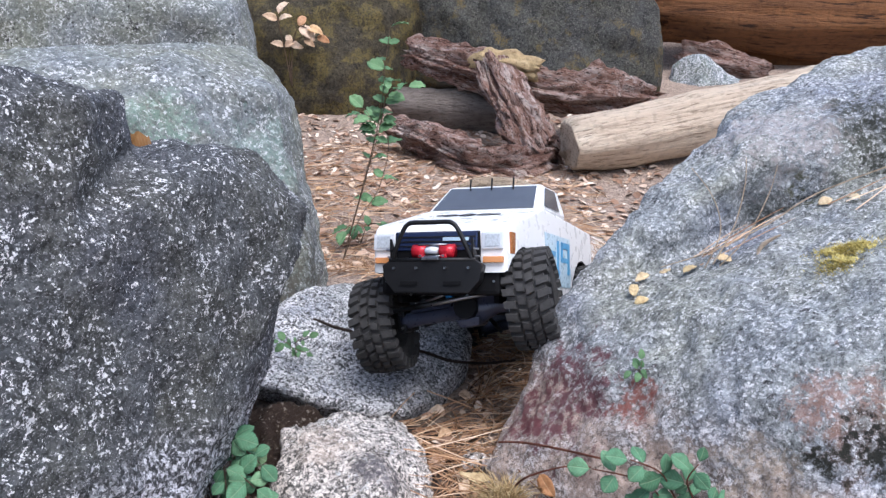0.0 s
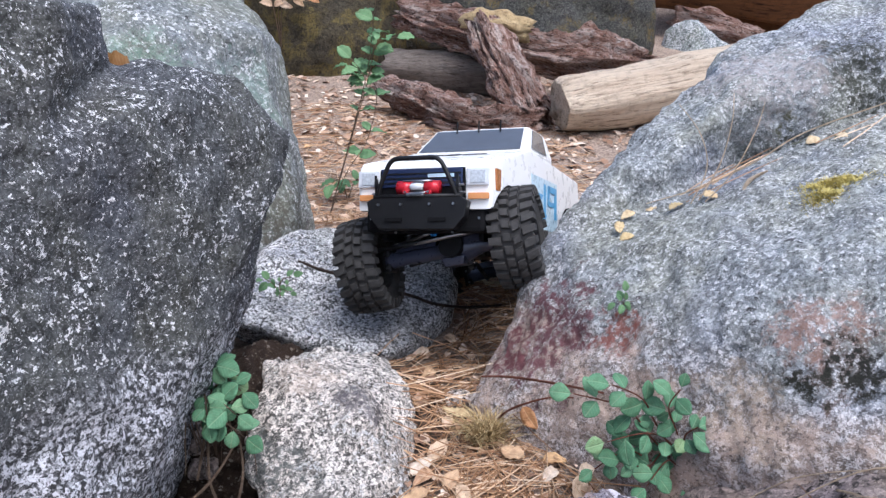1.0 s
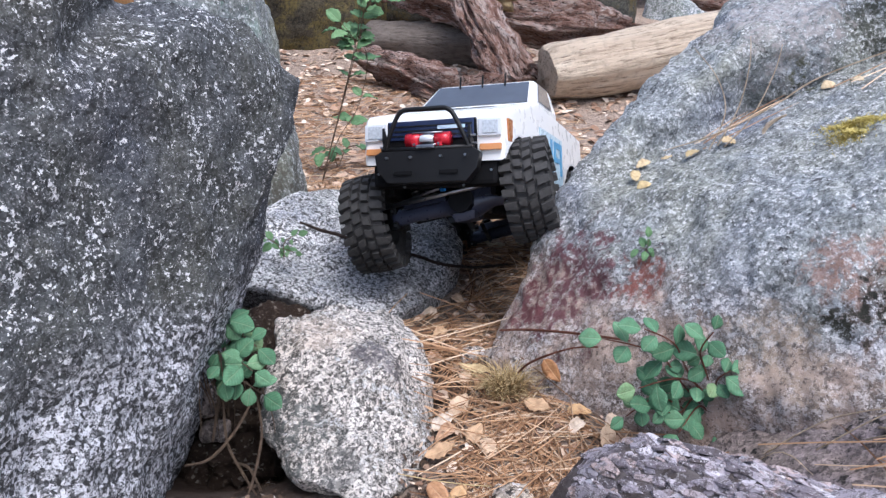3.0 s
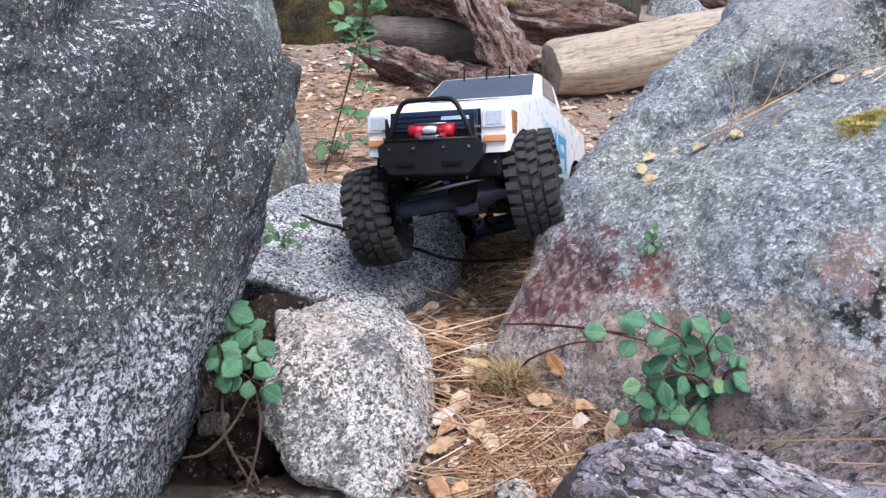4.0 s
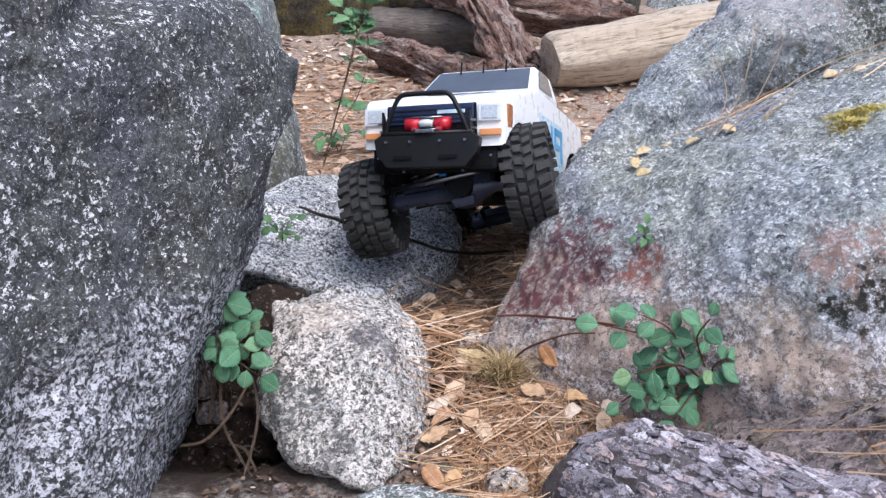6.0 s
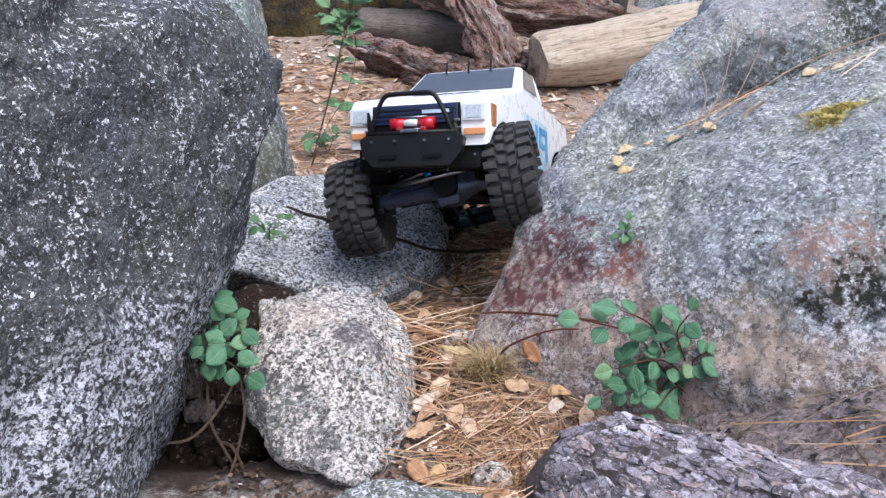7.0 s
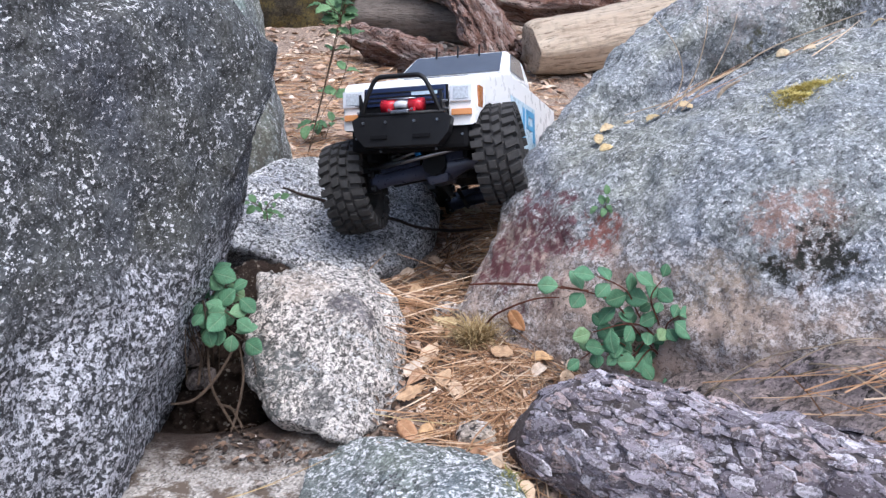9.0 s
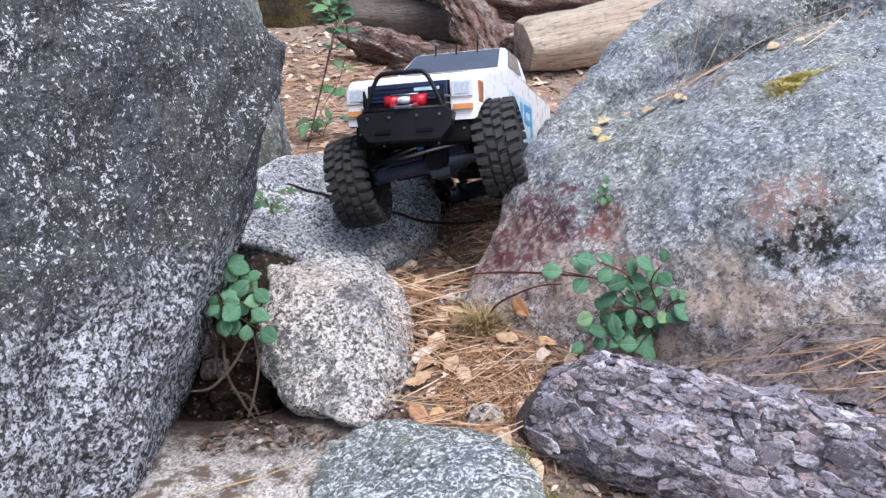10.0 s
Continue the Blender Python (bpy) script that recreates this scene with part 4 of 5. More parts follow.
    for y in (-.052, -.020, .020, .052):
        part("bumper_bolt", straight((.2600, y, .056), (.2640, y, .056), .0018, 6), steel, bump)
    hoop, hr = bend([(.256, -.056, .062), (.261, -.050, .080), (.264, -.038, .105), (.265, -.031, .1125), (.265, -.023, .1145), (.265, 0, .1145), (.265, .023, .1145), (.265, .031, .1125), (.264, .038, .105), (.261, .050, .080), (.256, .056, .062)], [.0031] * 11, 4)
    part("bull_bar", tube(hoop, hr, 8), black, bump, "black tubular bull bar", True)
    part("cross_bar", straight((.258, -.060, .0665), (.258, .060, .0665), .0030), black, bump, "", True)
    for s in (-1, 1):
        bm = bmesh.new()
        prism(bm, [(.236, .064), (.258, .064), (.262, .080), (.262, .094), (.254, .082)], s * .0565 - .0016, s * .0565 + .0016)
        part("gusset", bm, black, bump, "black gusset plate")
        for k in range(2):
            part("gusset_bolt", straight((.2535 + k * .005, s * .0565, .071 + k * .009), (.2535 + k * .005, s * .0645, .071 + k * .009), .0016, 6), steel, bump)
    w = part("winch", boxed((.240, -.026, .066), (.252, .026, .071), .001), black, truck, "small red and steel winch")
    part("winch_drum", straight((.250, -.010, .0785), (.250, .010, .0785), .0070, 14), steel, w, "steel winch drum", True)
    part("winch_rope", tube(*bend([(.257, -.008, .0785), (.2585, 0, .079), (.257, .008, .0785)], [.0042, .0048, .0042], 3), 10), lamp_grey, w, "pale winch rope", True)
    for s in (-1, 1):
        part("winch_motor", straight((.250, s * .010, .0785), (.250, s * .029, .0785), .0088, 14), red, w, "red motor end", True)
        part("winch_foot", boxed((.244, s * .016 - .004, .068), (.258, s * .016 + .004, .0745), .001), red, w, "red foot")
        part("winch_bolt", straight((.2580, s * .016, .072), (.2605, s * .016, .072), .0018, 6), steel, w)
    for z in (.0715, .0865):
        part("tie_bar", straight((.2555, -.020, z), (.2555, .020, z), .0014, 6), steel, w, "steel tie bar", True)
    part("fairlead", boxed((.2605, -.012, .066), (.2650, .012, .0705), .001), steel, w)
    # hood emblem: plain dark shapes
    def badge(x, y, r0, r1, squash):
        bm = bmesh.new()
        n = 20
        z = lambda xx: .1332 + (0.15 - xx) * .238 + .0010
        ins, out = [], []
        for k in range(n):
            a = TAU * k / n
            for lst, r in ((ins, r0), (out, r1)):
                xx = x + r * squash * math.cos(a)
                lst.append(bm.verts.new((xx, y + r * math.sin(a), z(xx))))
        for k in range(n):
            bm.faces.new((ins[k], out[k], out[(k + 1) % n], ins[(k + 1) % n]))
        bmesh.ops.recalc_face_normals(bm, faces=bm.faces)
        bmesh.ops.solidify(bm, geom=bm.faces[:], thickness=.0006)
        return bm
    for y, r0, r1, sq in ((0, .007, .0125, .9), (-.026, .006, .0125, .7), (.027, .008, .0125, .7), (.042, .003, .008, .6), (-.041, .002, .007, .6)):
        part("hood_emblem", badge(.130, y, r0, r1, sq), black, body, "black emblem of plain rings")
    # door decals: plain blue bars
    for s in (-1, 1):
        yy = lambda z: s * (hw * (1 - .55 * max(0, z - .07)) + .0014)
        for x0, x1, z0, z1 in ((-.070, -.020, .100, .110), (-.070, -.058, .060, .110), (-.055, -.020, .078, .086), (-.028, -.018, .080, .110), (-.005, .006, .055, .110), (-.005, .035, .055, .064), (.015, .050, .085, .093)):
            q = [(x0, yy(z0), z0), (x1, yy(z0), z0), (x1 - .006, yy(z1), z1), (x0 - .006, yy(z1), z1)]
            part("door_decal", panel(q if s < 0 else q[::-1], .0006), blue, body, "blue decal bar")
        for z0, z1 in ((.04, .07), (.07, .118)):
            q = [(-.078, yy(z0) - s * .0010, z0), (.062, yy(z0) - s * .0010, z0), (.066, yy(z1) - s * .0010, z1), (-.082, yy(z1) - s * .0010, z1)]
            part("door_panel", panel(q if s < 0 else q[::-1], .0005), pale_blue, body, "pale blue door graphic")
    # chassis
    for s in (-1, 1):
        part("chassis_rail", boxed((-.22, s * .032 - .004, .022), (.225, s * .032 + .004, .048), .001), black, truck)
        part("rock_slider", boxed((-.08, s * .085 - .006, .004), (.08, s * .085 + .006, .020), .002), black, truck)
    part("gearbox", boxed((-.06, -.030, -.004), (.07, .030, .050), .006), black, truck)
    part("valance", boxed((.196, -.084, .022), (.232, .084, .060), .006), inner, truck, "black inner valance")
    for s in (-1, 1):
        part("inner_fender", boxed((.105, s * .070 - .004, .012), (.205, s * .070 + .004, .088), .003), inner, truck, "black inner fender")
        for k in range(2):
            part("valance_bolt", straight((.231, s * (.040 + k * .036), .022 + k * .018), (.2335, s * (.040 + k * .036), .022 + k * .018), .0017, 6), steel, truck)
    part("servo", boxed((.10, -.020, .024), (.15, .030, .055), .003), inner, truck)
    # axles
    for name, x, roll, turn in (("front_axle", .165, AXLE_FRONT, 7), ("rear_axle", -.165, AXLE_REAR, 0)):
        ax = new(name)
        ax.parent = truck
        ax.matrix_basis = pose(x, 0, 0 if x > 0 else -.012, roll, 0, 0)
        pts, rr = bend([(0, -.082, 0), (0, -.055, 0), (0, -.005, 0), (.0, .012, 0), (0, .032, 0), (0, .060, 0), (0, .082, 0)], [.0125, .010, .0115, .021, .0215, .011, .0125], 3)
        part("axle_housing", tube(pts, rr, 14), blue_black, ax, "dark navy axle housing", True)
        bm = bmesh.new()
        prism(bm, [(-.012, .008), (.016, .008), (.012, .018), (-.010, .018)], -.062, -.002)
        part("axle_truss", bm, blue_black, ax, "navy axle truss")
        bm = bmesh.new()
        prism(bm, [(-.012, .006), (.018, .004), (.014, .020), (-.010, .021)], .040, .066)
        part("axle_truss", bm, blue_black, ax, "navy axle truss")
        part("diff_skid", boxed((-.016, .008, -.024), (.020, .036, -.012), .004, 1.25), blue_black, ax, "scuffed navy skid")
        part("diff_cover", straight((.006, .022, 0), (.026, .022, .004), .017, 12), black, ax)
        for s in (-1, 1):
            part("knuckle", boxed((-.011, s * .082 - .007, -.016), (.011, s * .082 + .007, .016), .003), black, ax)
            part("knuckle_bolt", straight((.009, s * .082, .010), (.0135, s * .082, .010), .0020, 6), steel, ax)
            part("knuckle_bolt", straight((.009, s * .080, -.010), (.0135, s * .080, -.010), .0020, 6), steel, ax)
        sx = .030 if x > 0 else -.030
        part("tie_rod", straight((sx, -.085, .014), (sx, .085, .016), .0034), steel, ax, "steel tie rod", True)
        part("drag_link", straight((sx - .004, -.060, .016), (sx - .006, .030, .030), .0022), steel, ax, "", True)
        for s in (-1, 1):
            part("link", straight((0, s * .050, -.010), (-.11 if x > 0 else .11, s * .026, .006), .0035), black, ax, "", True)
            shock = part("shock", straight((0, s * .048, .010), (-.012 if x > 0 else .012, s * .046, .062), .0065, 12), black, ax, "", True)
            coil = [(-.012 * k / 42 * (1 if x > 0 else -1) + .0082 * math.cos(k * .95), s * (.048 - .002 * k / 42) + .0082 * math.sin(k * .95), .012 + .040 * k / 42) for k in range(43)]
            part("spring", tube(coil, [.0011] * 43, 5), steel, shock, "coil spring", True)
            part("spring_cap", straight((-.009 if x > 0 else .009, s * .0465, .048), (-.012 if x > 0 else .012, s * .046, .062), .0078, 12), blue_alloy, shock, "blue alloy cap", True)
        if x > 0:
            part("panhard_bracket", boxed((.014, -.004, .018), (.028, .006, .050), .003), blue_alloy, ax, "blue alloy bracket")
            part("panhard_joint", straight((.016, .001, .054), (.032, .001, .054), .0062, 12), blue_alloy, ax, "blue alloy ball joint", True)
        for s in (-1, 1):
            wheel(ax, 0, s * .112, 0, turn, 0)
    return truck


lens_mat = plain("lens_pattern", (0.60, 0.64, 0.68), 0.12, 0.1, 0.6, 0.8, 300)
pale_blue = plain("pale_blue_film", (0.52, 0.68, 0.78), 0.3, 0, 0.5, 0.1)
AXLE_FRONT, AXLE_REAR = 10.0, 13.0
navy = plain("navy_gloss", (0.022, 0.034, 0.085), 0.12, 0, 0.6, 0.3, 120)
marker = plain("brown_lens", (0.36, 0.13, 0.035), 0.25, 0, 0.6, 0.3, 200)
fore = Vector((-.380, -.883, .277)).normalized()
left = Vector((.923, -.368, .100))
left = (left - fore * left.dot(fore)).normalized()
truck_turn = Matrix((fore, left, fore.cross(left))).transposed().to_4x4()
FRONT_AXLE = Vector((.021, 1.199, .2285))
truck = build_truck()
truck.matrix_basis = Matrix.Translation(FRONT_AXLE - fore * .165 * 1.06) @ truck_turn @ Matrix.Scale(1.06, 4)

# ---- leaves and litter ----
def leaf_mesh(name, length, width, mat, curl=.15, fold=.2, tip=1.6, serrate=0.0, stalk=.18, seed=0):
    """A leaf blade with a folded midrib, curled tip and a short stalk; base at the origin, pointing along x."""
    rng = random.Random(seed)
    bm = bmesh.new()
    n, m = 15, 2
    rows = []
    for i in range(n + 1):
        u = i / n
        h = width / 2 * (math.sin(math.pi * u ** (1 / tip) * .985 + .012)) ** .75
        h *= 1 + serrate * (1 if i % 2 else -1)
        row = []
        for k in range(-m, m + 1):
            w = k / m
            z = fold * abs(w) * h - curl * length * (u - .4) ** 2 + .06 * length * rng.uniform(-1, 1) * abs(w) * (.3 if mat is green_leaf else 1)
            row.append(bm.verts.new((u * length, w * h, z)))
        rows.append(row)
    for a, b in zip(rows, rows[1:]):
        for k in range(2 * m):
            bm.faces.new((a[k], b[k], b[k + 1], a[k + 1]))
    bmesh.ops.recalc_face_normals(bm, faces=bm.faces)
    bmesh.ops.solidify(bm, geom=bm.faces[:], thickness=.0004)
    me_bm = bm
    z0 = -curl * length * .16
    sv = [me_bm.verts.new(p) for p in ((0, -.0005, z0), (0, .0005, z0), (0, 0, z0 + .0008), (-stalk * length, 0, z0 - .001))]
    for q in ((0, 1, 3), (1, 2, 3), (2, 0, 3)):
        me_bm.faces.new([sv[i] for i in q])
    me = bpy.data.meshes.new(name)
    me_bm.to_mesh(me)
    me_bm.free()
    me.materials.append(mat)
    me.shade_smooth()
    return me


tree_all = surface("all", [ground, rock_left, rock_behind, rock_mid, rock_front, rock_right, rock_slab, rock_foot, rock_flat])


def drop(x, y, top=1.2):
    hit, nor, _, _ = tree_all.ray_cast(Vector((x, y, top)), Vector((0, 0, -1)))
    return (hit, nor) if hit else (Vector((x, y, ground_z(x, y))), Vector((0, 0, 1)))


def on_soil(x, y, slack=.02):
    hit, _ = drop(x, y)
    return hit.z < ground_z(x, y) + slack


def lay(hit, nor, yaw, tip=0.0, roll=0.0, lift=.001):
    zax = nor.normalized()
    xax = Vector((math.cos(yaw), math.sin(yaw), 0))
    xax = (xax - zax * xax.dot(zax)).normalized()
    return Matrix.Translation(hit + zax * lift) @ Matrix((xax, zax.cross(xax), zax)).transposed().to_4x4() @ pose(0, 0, 0, roll, -tip, 0)


rng = random.Random(11)
tan_shapes = [leaf_mesh("fallen_leaf", L, W, tan_leaf, c, f, t, 0, .15, i) for i, (L, W, c, f, t) in enumerate(((.034, .020, .35, .25, 1.2), (.030, .016, .6, .5, 1.4), (.038, .022, -.3, .3, 1.1), (.028, .017, .9, .2, 1.3)))]
yellow_shapes = [leaf_mesh("fallen_leaf", L, W, yellow_leaf, c, f, t, 0, .2, 10 + i) for i, (L, W, c, f, t) in enumerate(((.032, .019, .3, .25, 1.2), (.036, .018, -.4, .4, 1.5), (.028, .017, .6, .3, 1.2)))]


def fallen(shapes, places, label, size=1.0, lift=.008, lean=0.0):
    for x, y in places:
        hit, nor = drop(x, y)
        ob = new("fallen_leaf", shapes[rng.randrange(len(shapes))])
        ob.matrix_basis = lay(hit, (nor + Vector((0, -lean, 0))).normalized(), rng.uniform(0, TAU), rng.uniform(-6, 16), rng.uniform(-18, 18), lift) @ Matrix.Diagonal((size, size, size, 1)) @ Matrix.Translation((-.015, 0, 0))
        tagged(ob, label, "leaf", "fallen leaves")


fallen(tan_shapes, [(.035, 1.30), (-.010, 1.25), (.003, 1.16), (.014, .925), (-.002, .905), (.000, .885), (.030, .872), (.043, .852), (.140, .867), (.183, .88), (.130, .945), (-.010, .85), (-.015, .79),
                    (.075, .730), (.092, .705), (.104, .685), (.060, .74), (.030, 1.00), (.008, .79), (.15, .90), (.05, .98), (.10, .90), (.17, .85)], "dry tan leaf lying on pine needles", .95, .011, .45)
fallen(tan_shapes, [(.042, 1.86), (.154, 1.62), (-.06, 1.70), (.12, 1.74), (.02, 1.62), (-.03, 1.9), (.2, 1.55), (.17, 1.45), (-.105, 2.27), (-.25, 2.55), (-.37, 3.0), (-.22, 2.67), (-.3, 2.8), (-.15, 2.9), (-.40, 2.75)], "dry tan leaf lying on brown soil", 1.1)
fallen(yellow_shapes, [(.329, 1.10), (.303, 1.125), (.272, 1.122), (.256, 1.10), (.262, 1.078), (.366, 1.085), (.528, 1.165), (.56, 1.15), (.68, 1.20)], "yellow leaf lying on the granite boulder", .74, .007, .35)
fallen(yellow_shapes, [(.099, 1.543), (.12, 1.50), (-.089, 2.65), (.06, .745), (.045, 1.01)], "bright yellow leaf lying on the litter", 1.15)

ob = new("curled_leaf", leaf_mesh("curled_leaf", .050, .036, brown_leaf, .35, .7, 1.2, 0, .1, 31))
ob.matrix_basis = lay(*drop(-.298, .876), radians(165), 0, -20, -.006)
tagged(ob, "curled brown leaf caught in the boulder's notch", "leaf", "fallen leaves")
ob = new("wood_chip", link_bm("wood_chip", tube(*bend([(-.026, 0, 0), (0, .004, .006), (.026, 0, 0)], [.003, .006, .002], 4), 8, .2, 1, 60, True, .5), w_stick).data)
bpy.data.objects.remove(bpy.data.objects["wood_chip"])
ob.matrix_basis = lay(*drop(.415, 1.06), radians(10), 0, 0, .002)
tagged(ob, "bleached curved wood chip lying on the boulder", "wood chip")


def needle_stuff(name, mat, label, count, area, length, thick, seed, spread=1.0, lift=.004, aim=None, keep=None, soil_only=True, rise=.012):
    """Many thin bent needles, strewn over what lies below."""
    r = random.Random(seed)
    verts, faces = [], []
    x0, x1, y0, y1 = area
    made = 0
    while made < count:
        x, y = r.uniform(x0, x1), r.uniform(y0, y1)
        if keep and not keep(x, y, r):
            continue
        made += 1
        if soil_only and not on_soil(x, y):
            continue
        L = r.uniform(*length)
        yaw = (aim + r.gauss(0, spread)) if aim is not None else r.uniform(0, TAU)
        bow = r.uniform(-.25, .25)
        d = Vector((math.cos(yaw), math.sin(yaw), 0))
        s = Vector((-d.y, d.x, 0))
        w = thick * r.uniform(.7, 1.3)
        base = len(verts)
        tiltz = r.uniform(0, .02)
        spots = []
        for i in range(4):
            u = i / 3 - .5
            spots.append(Vector((x, y, 0)) + d * (L * u) + s * (bow * L * (u * u - .25)))
        zs = [drop(p.x, p.y, 1.0)[0].z for p in spots]
        if abs(zs[0] - zs[3]) > .4 * L:
            continue
        line = [zs[0] + (zs[3] - zs[0]) * i / 3 for i in range(4)]
        up = max(0.0, max(z - l for z, l in zip(zs, line)))
        if up > rise:
            continue
        up += lift * (.3 + r.random())
        for i, p in enumerate(spots):
            taper = w * (1 if i < 3 else .4)
            for off in (s * taper, -s * taper, Vector((0, 0, 1.5 * taper))):
                verts.append((p.x + off.x, p.y + off.y, line[i] + up + tiltz * i * .15 + off.z))
        for i in range(3):
            a, b = base + 3 * i, base + 3 * i + 3
            for k in range(3):
                faces.append((a + k, a + (k + 1) % 3, b + (k + 1) % 3, b + k))
    me = bpy.data.meshes.new(name)
    me.from_pydata(verts, [], faces)
    me.materials.append(mat)
    return tagged(new(name, me), label, "litter", "", "stuff")


def gully(x, y, r):
    if x > .22 and y > .83 or x < -.16 and y > .8:
        return False
    return r.random() < .35 + .65 * math.exp(-((x - .08) / .10) ** 2)


needle_stuff("pine_needles", needle_mat, "dry orange pine needles strewn in the gully", 1150, (.00, .30, .70, 1.10), (.05, .12), .0007, 1, keep=gully)
needle_stuff("pine_needles", needle_mat, "dry pine needles between the rocks", 2400, (-.16, .32, 1.05, 2.0), (.05, .12), .0008, 2)
needle_stuff("pine_needles", needle_mat, "long pine needles lying over the ledge", 280, (.20, .60, .52, .82), (.07, .17), .0007, 3, .75, .006, radians(0), lambda x, y, r: y < .93 - .62 * x, False, .03)
needle_stuff("pine_needles", needle_mat, "pine needles caught on the boulder's ledge", 16, (.33, .62, 1.12, 1.22), (.06, .16), .0008, 4, .3, .006, radians(22), None, False)
needle_stuff("pine_needles", straw_mat, "needles scattered on bare sand", 14, (-.26, .02, .66, .86), (.05, .12), .0007, 5, .4, .003, radians(5))
needle_stuff("pine_needles", needle_mat, "reddish needles on the upper soil", 1700, (-.5, .5, 1.9, 3.4), (.05, .12), .0010, 6)


def litter_stuff(name, mat, label, count, area, size, seed, keep=None):
    """Small flat broken leaves and bark chips, strewn over what lies below."""
    r = random.Random(seed)
    verts, faces = [], []
    x0, x1, y0, y1 = area
    for _ in range(count):
        x, y = r.uniform(x0, x1), r.uniform(y0, y1)
        if (keep and not keep(x, y, r)) or not on_soil(x, y):
            continue
        hit, nor = drop(x, y)
        m = lay(hit, nor, r.uniform(0, TAU), r.uniform(-22, 22), r.uniform(-28, 28), .004)
        L = r.uniform(*size)
        W = L * r.uniform(.35, .7)
        base = len(verts)
        b = r.uniform(.05, .25) * L
        for p in ((-L, 0, -.2 * b), (-.45 * L, W * .8, b), (.4 * L, W, b), (L, 0, 0), (.45 * L, -W * .9, b * .8), (-.4 * L, -W, b), (0, 0, 0)):
            verts.append(m @ (Vector(p) * .5))
        for i in range(6):
            faces.append((base + i, base + (i + 1) % 6, base + 6))
    me = bpy.data.meshes.new(name)
    me.from_pydata(verts, [], faces)
    me.materials.append(mat)
    return tagged(new(name, me), label, "litter", "", "stuff")


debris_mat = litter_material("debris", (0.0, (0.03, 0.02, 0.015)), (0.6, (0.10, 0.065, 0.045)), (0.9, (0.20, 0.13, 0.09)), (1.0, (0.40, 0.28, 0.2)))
grit_mat = litter_material("grit", (0.0, (0.16, 0.13, 0.11)), (0.5, (0.34, 0.29, 0.26)), (1.0, (0.50, 0.46, 0.42)))
litter_stuff("leaf_litter", litter_mat, "pale leaf scraps and bark chips on soil", 3600, (-.8, .75, 1.95, 4.1), (.008, .044), 1)
litter_stuff("leaf_litter", litter_mat, "leaf scraps and bark chips between rocks", 1300, (-.15, .3, 1.05, 2.0), (.006, .032), 2)
litter_stuff("leaf_litter", litter_mat, "leaf scraps and grit in the gully", 900, (-.26, .26, .62, 1.1), (.004, .022), 3, lambda x, y, r: x > -.04 and (x < .2 or y < .82))

# ---- plants ----
round_leaf = [leaf_mesh("leaflet", L, W, green_leaf, .28, .09, .95, .05, .12, 40 + i) for i, (L, W) in enumerate(((.026, .023), (.023, .020), (.020, .017), (.028, .022)))]
small_green = [leaf_mesh("leaflet", L, W, pale_green, .3, .25, 1.2, .05, .12, 50 + i) for i, (L, W) in enumerate(((.045, .030), (.038, .026), (.030, .020)))]


def plant(name, base, sprays, shapes, label, stem_mat, size=1.0, pairs=3, seed=0, thick=.0012, category="plant", face=(0, -.75, .65)):
    """A low plant: wiry stems from one base, each with leaflets in pairs and one at its tip."""
    r = random.Random(seed)
    root = tagged(new(name), label, category)
    root.location = base
    o = Vector(base)
    for pts in sprays:
        pp, rr = bend([Vector((0, 0, 0))] + [Vector(p) - o for p in pts], [thick] + [thick * .8] * (len(pts) - 1) + [thick * .5], 6)
        part("stem", tube(pp, rr, 6), stem_mat, root, "", True)
        n = len(pp)
        spots = [(n - 1, 0)] + [(int(n - 1 - (k + .7) * (n * .62) / pairs), s) for k in range(pairs) for s in (-1, 1)]
        for i, s in spots:
            i = max(1, i)
            d = (pp[min(i + 1, n - 1)] - pp[i - 1]).normalized()
            zax = (Vector(face) + Vector([r.uniform(-.5, .5) for _ in range(3)])).normalized()
            x = (d - zax * d.dot(zax)).normalized()
            x = (Matrix.Rotation(radians(s * r.uniform(48, 75)), 3, zax) @ x).normalized()
            ob = new("leaflet", shapes[r.randrange(len(shapes))])
            ob.parent = root
            k = size * r.uniform(.8, 1.12) * (1 if i > n * .5 else .85)
            ob.matrix_basis = Matrix.Translation(pp[i] + x * .003) @ Matrix((x, zax.cross(x), zax)).transposed().to_4x4() @ Matrix.Diagonal((k, k, k, 1))
    return root


plant("shrub", (0.297, 0.840, 0.063), [
    [(0.246, 0.825, 0.119), (0.21, 0.812, 0.163), (0.152, 0.8, 0.185)],
    [(0.248, 0.825, 0.136), (0.226, 0.812, 0.174), (0.191, 0.8, 0.195)],
    [(0.268, 0.825, 0.132), (0.254, 0.812, 0.165), (0.261, 0.8, 0.19)],
    [(0.244, 0.825, 0.096), (0.213, 0.812, 0.115), (0.178, 0.8, 0.1)],
    [(0.308, 0.825, 0.113), (0.314, 0.812, 0.135), (0.33, 0.8, 0.135)],
    [(0.274, 0.825, 0.089), (0.256, 0.812, 0.103), (0.234, 0.8, 0.08)],
    [(0.299, 0.825, 0.075), (0.301, 0.812, 0.071), (0.297, 0.8, 0.062)],
    [(0.262, 0.825, 0.118), (0.231, 0.812, 0.135), (0.189, 0.8, 0.131)],
    [(0.28, 0.825, 0.11), (0.274, 0.812, 0.133), (0.282, 0.8, 0.148)],
    [(0.26, 0.825, 0.108), (0.237, 0.812, 0.096), (0.206, 0.8, 0.11)]],
    round_leaf, "low green shrub with round leaflets growing beside the log", w_red, .88, 3, 3)
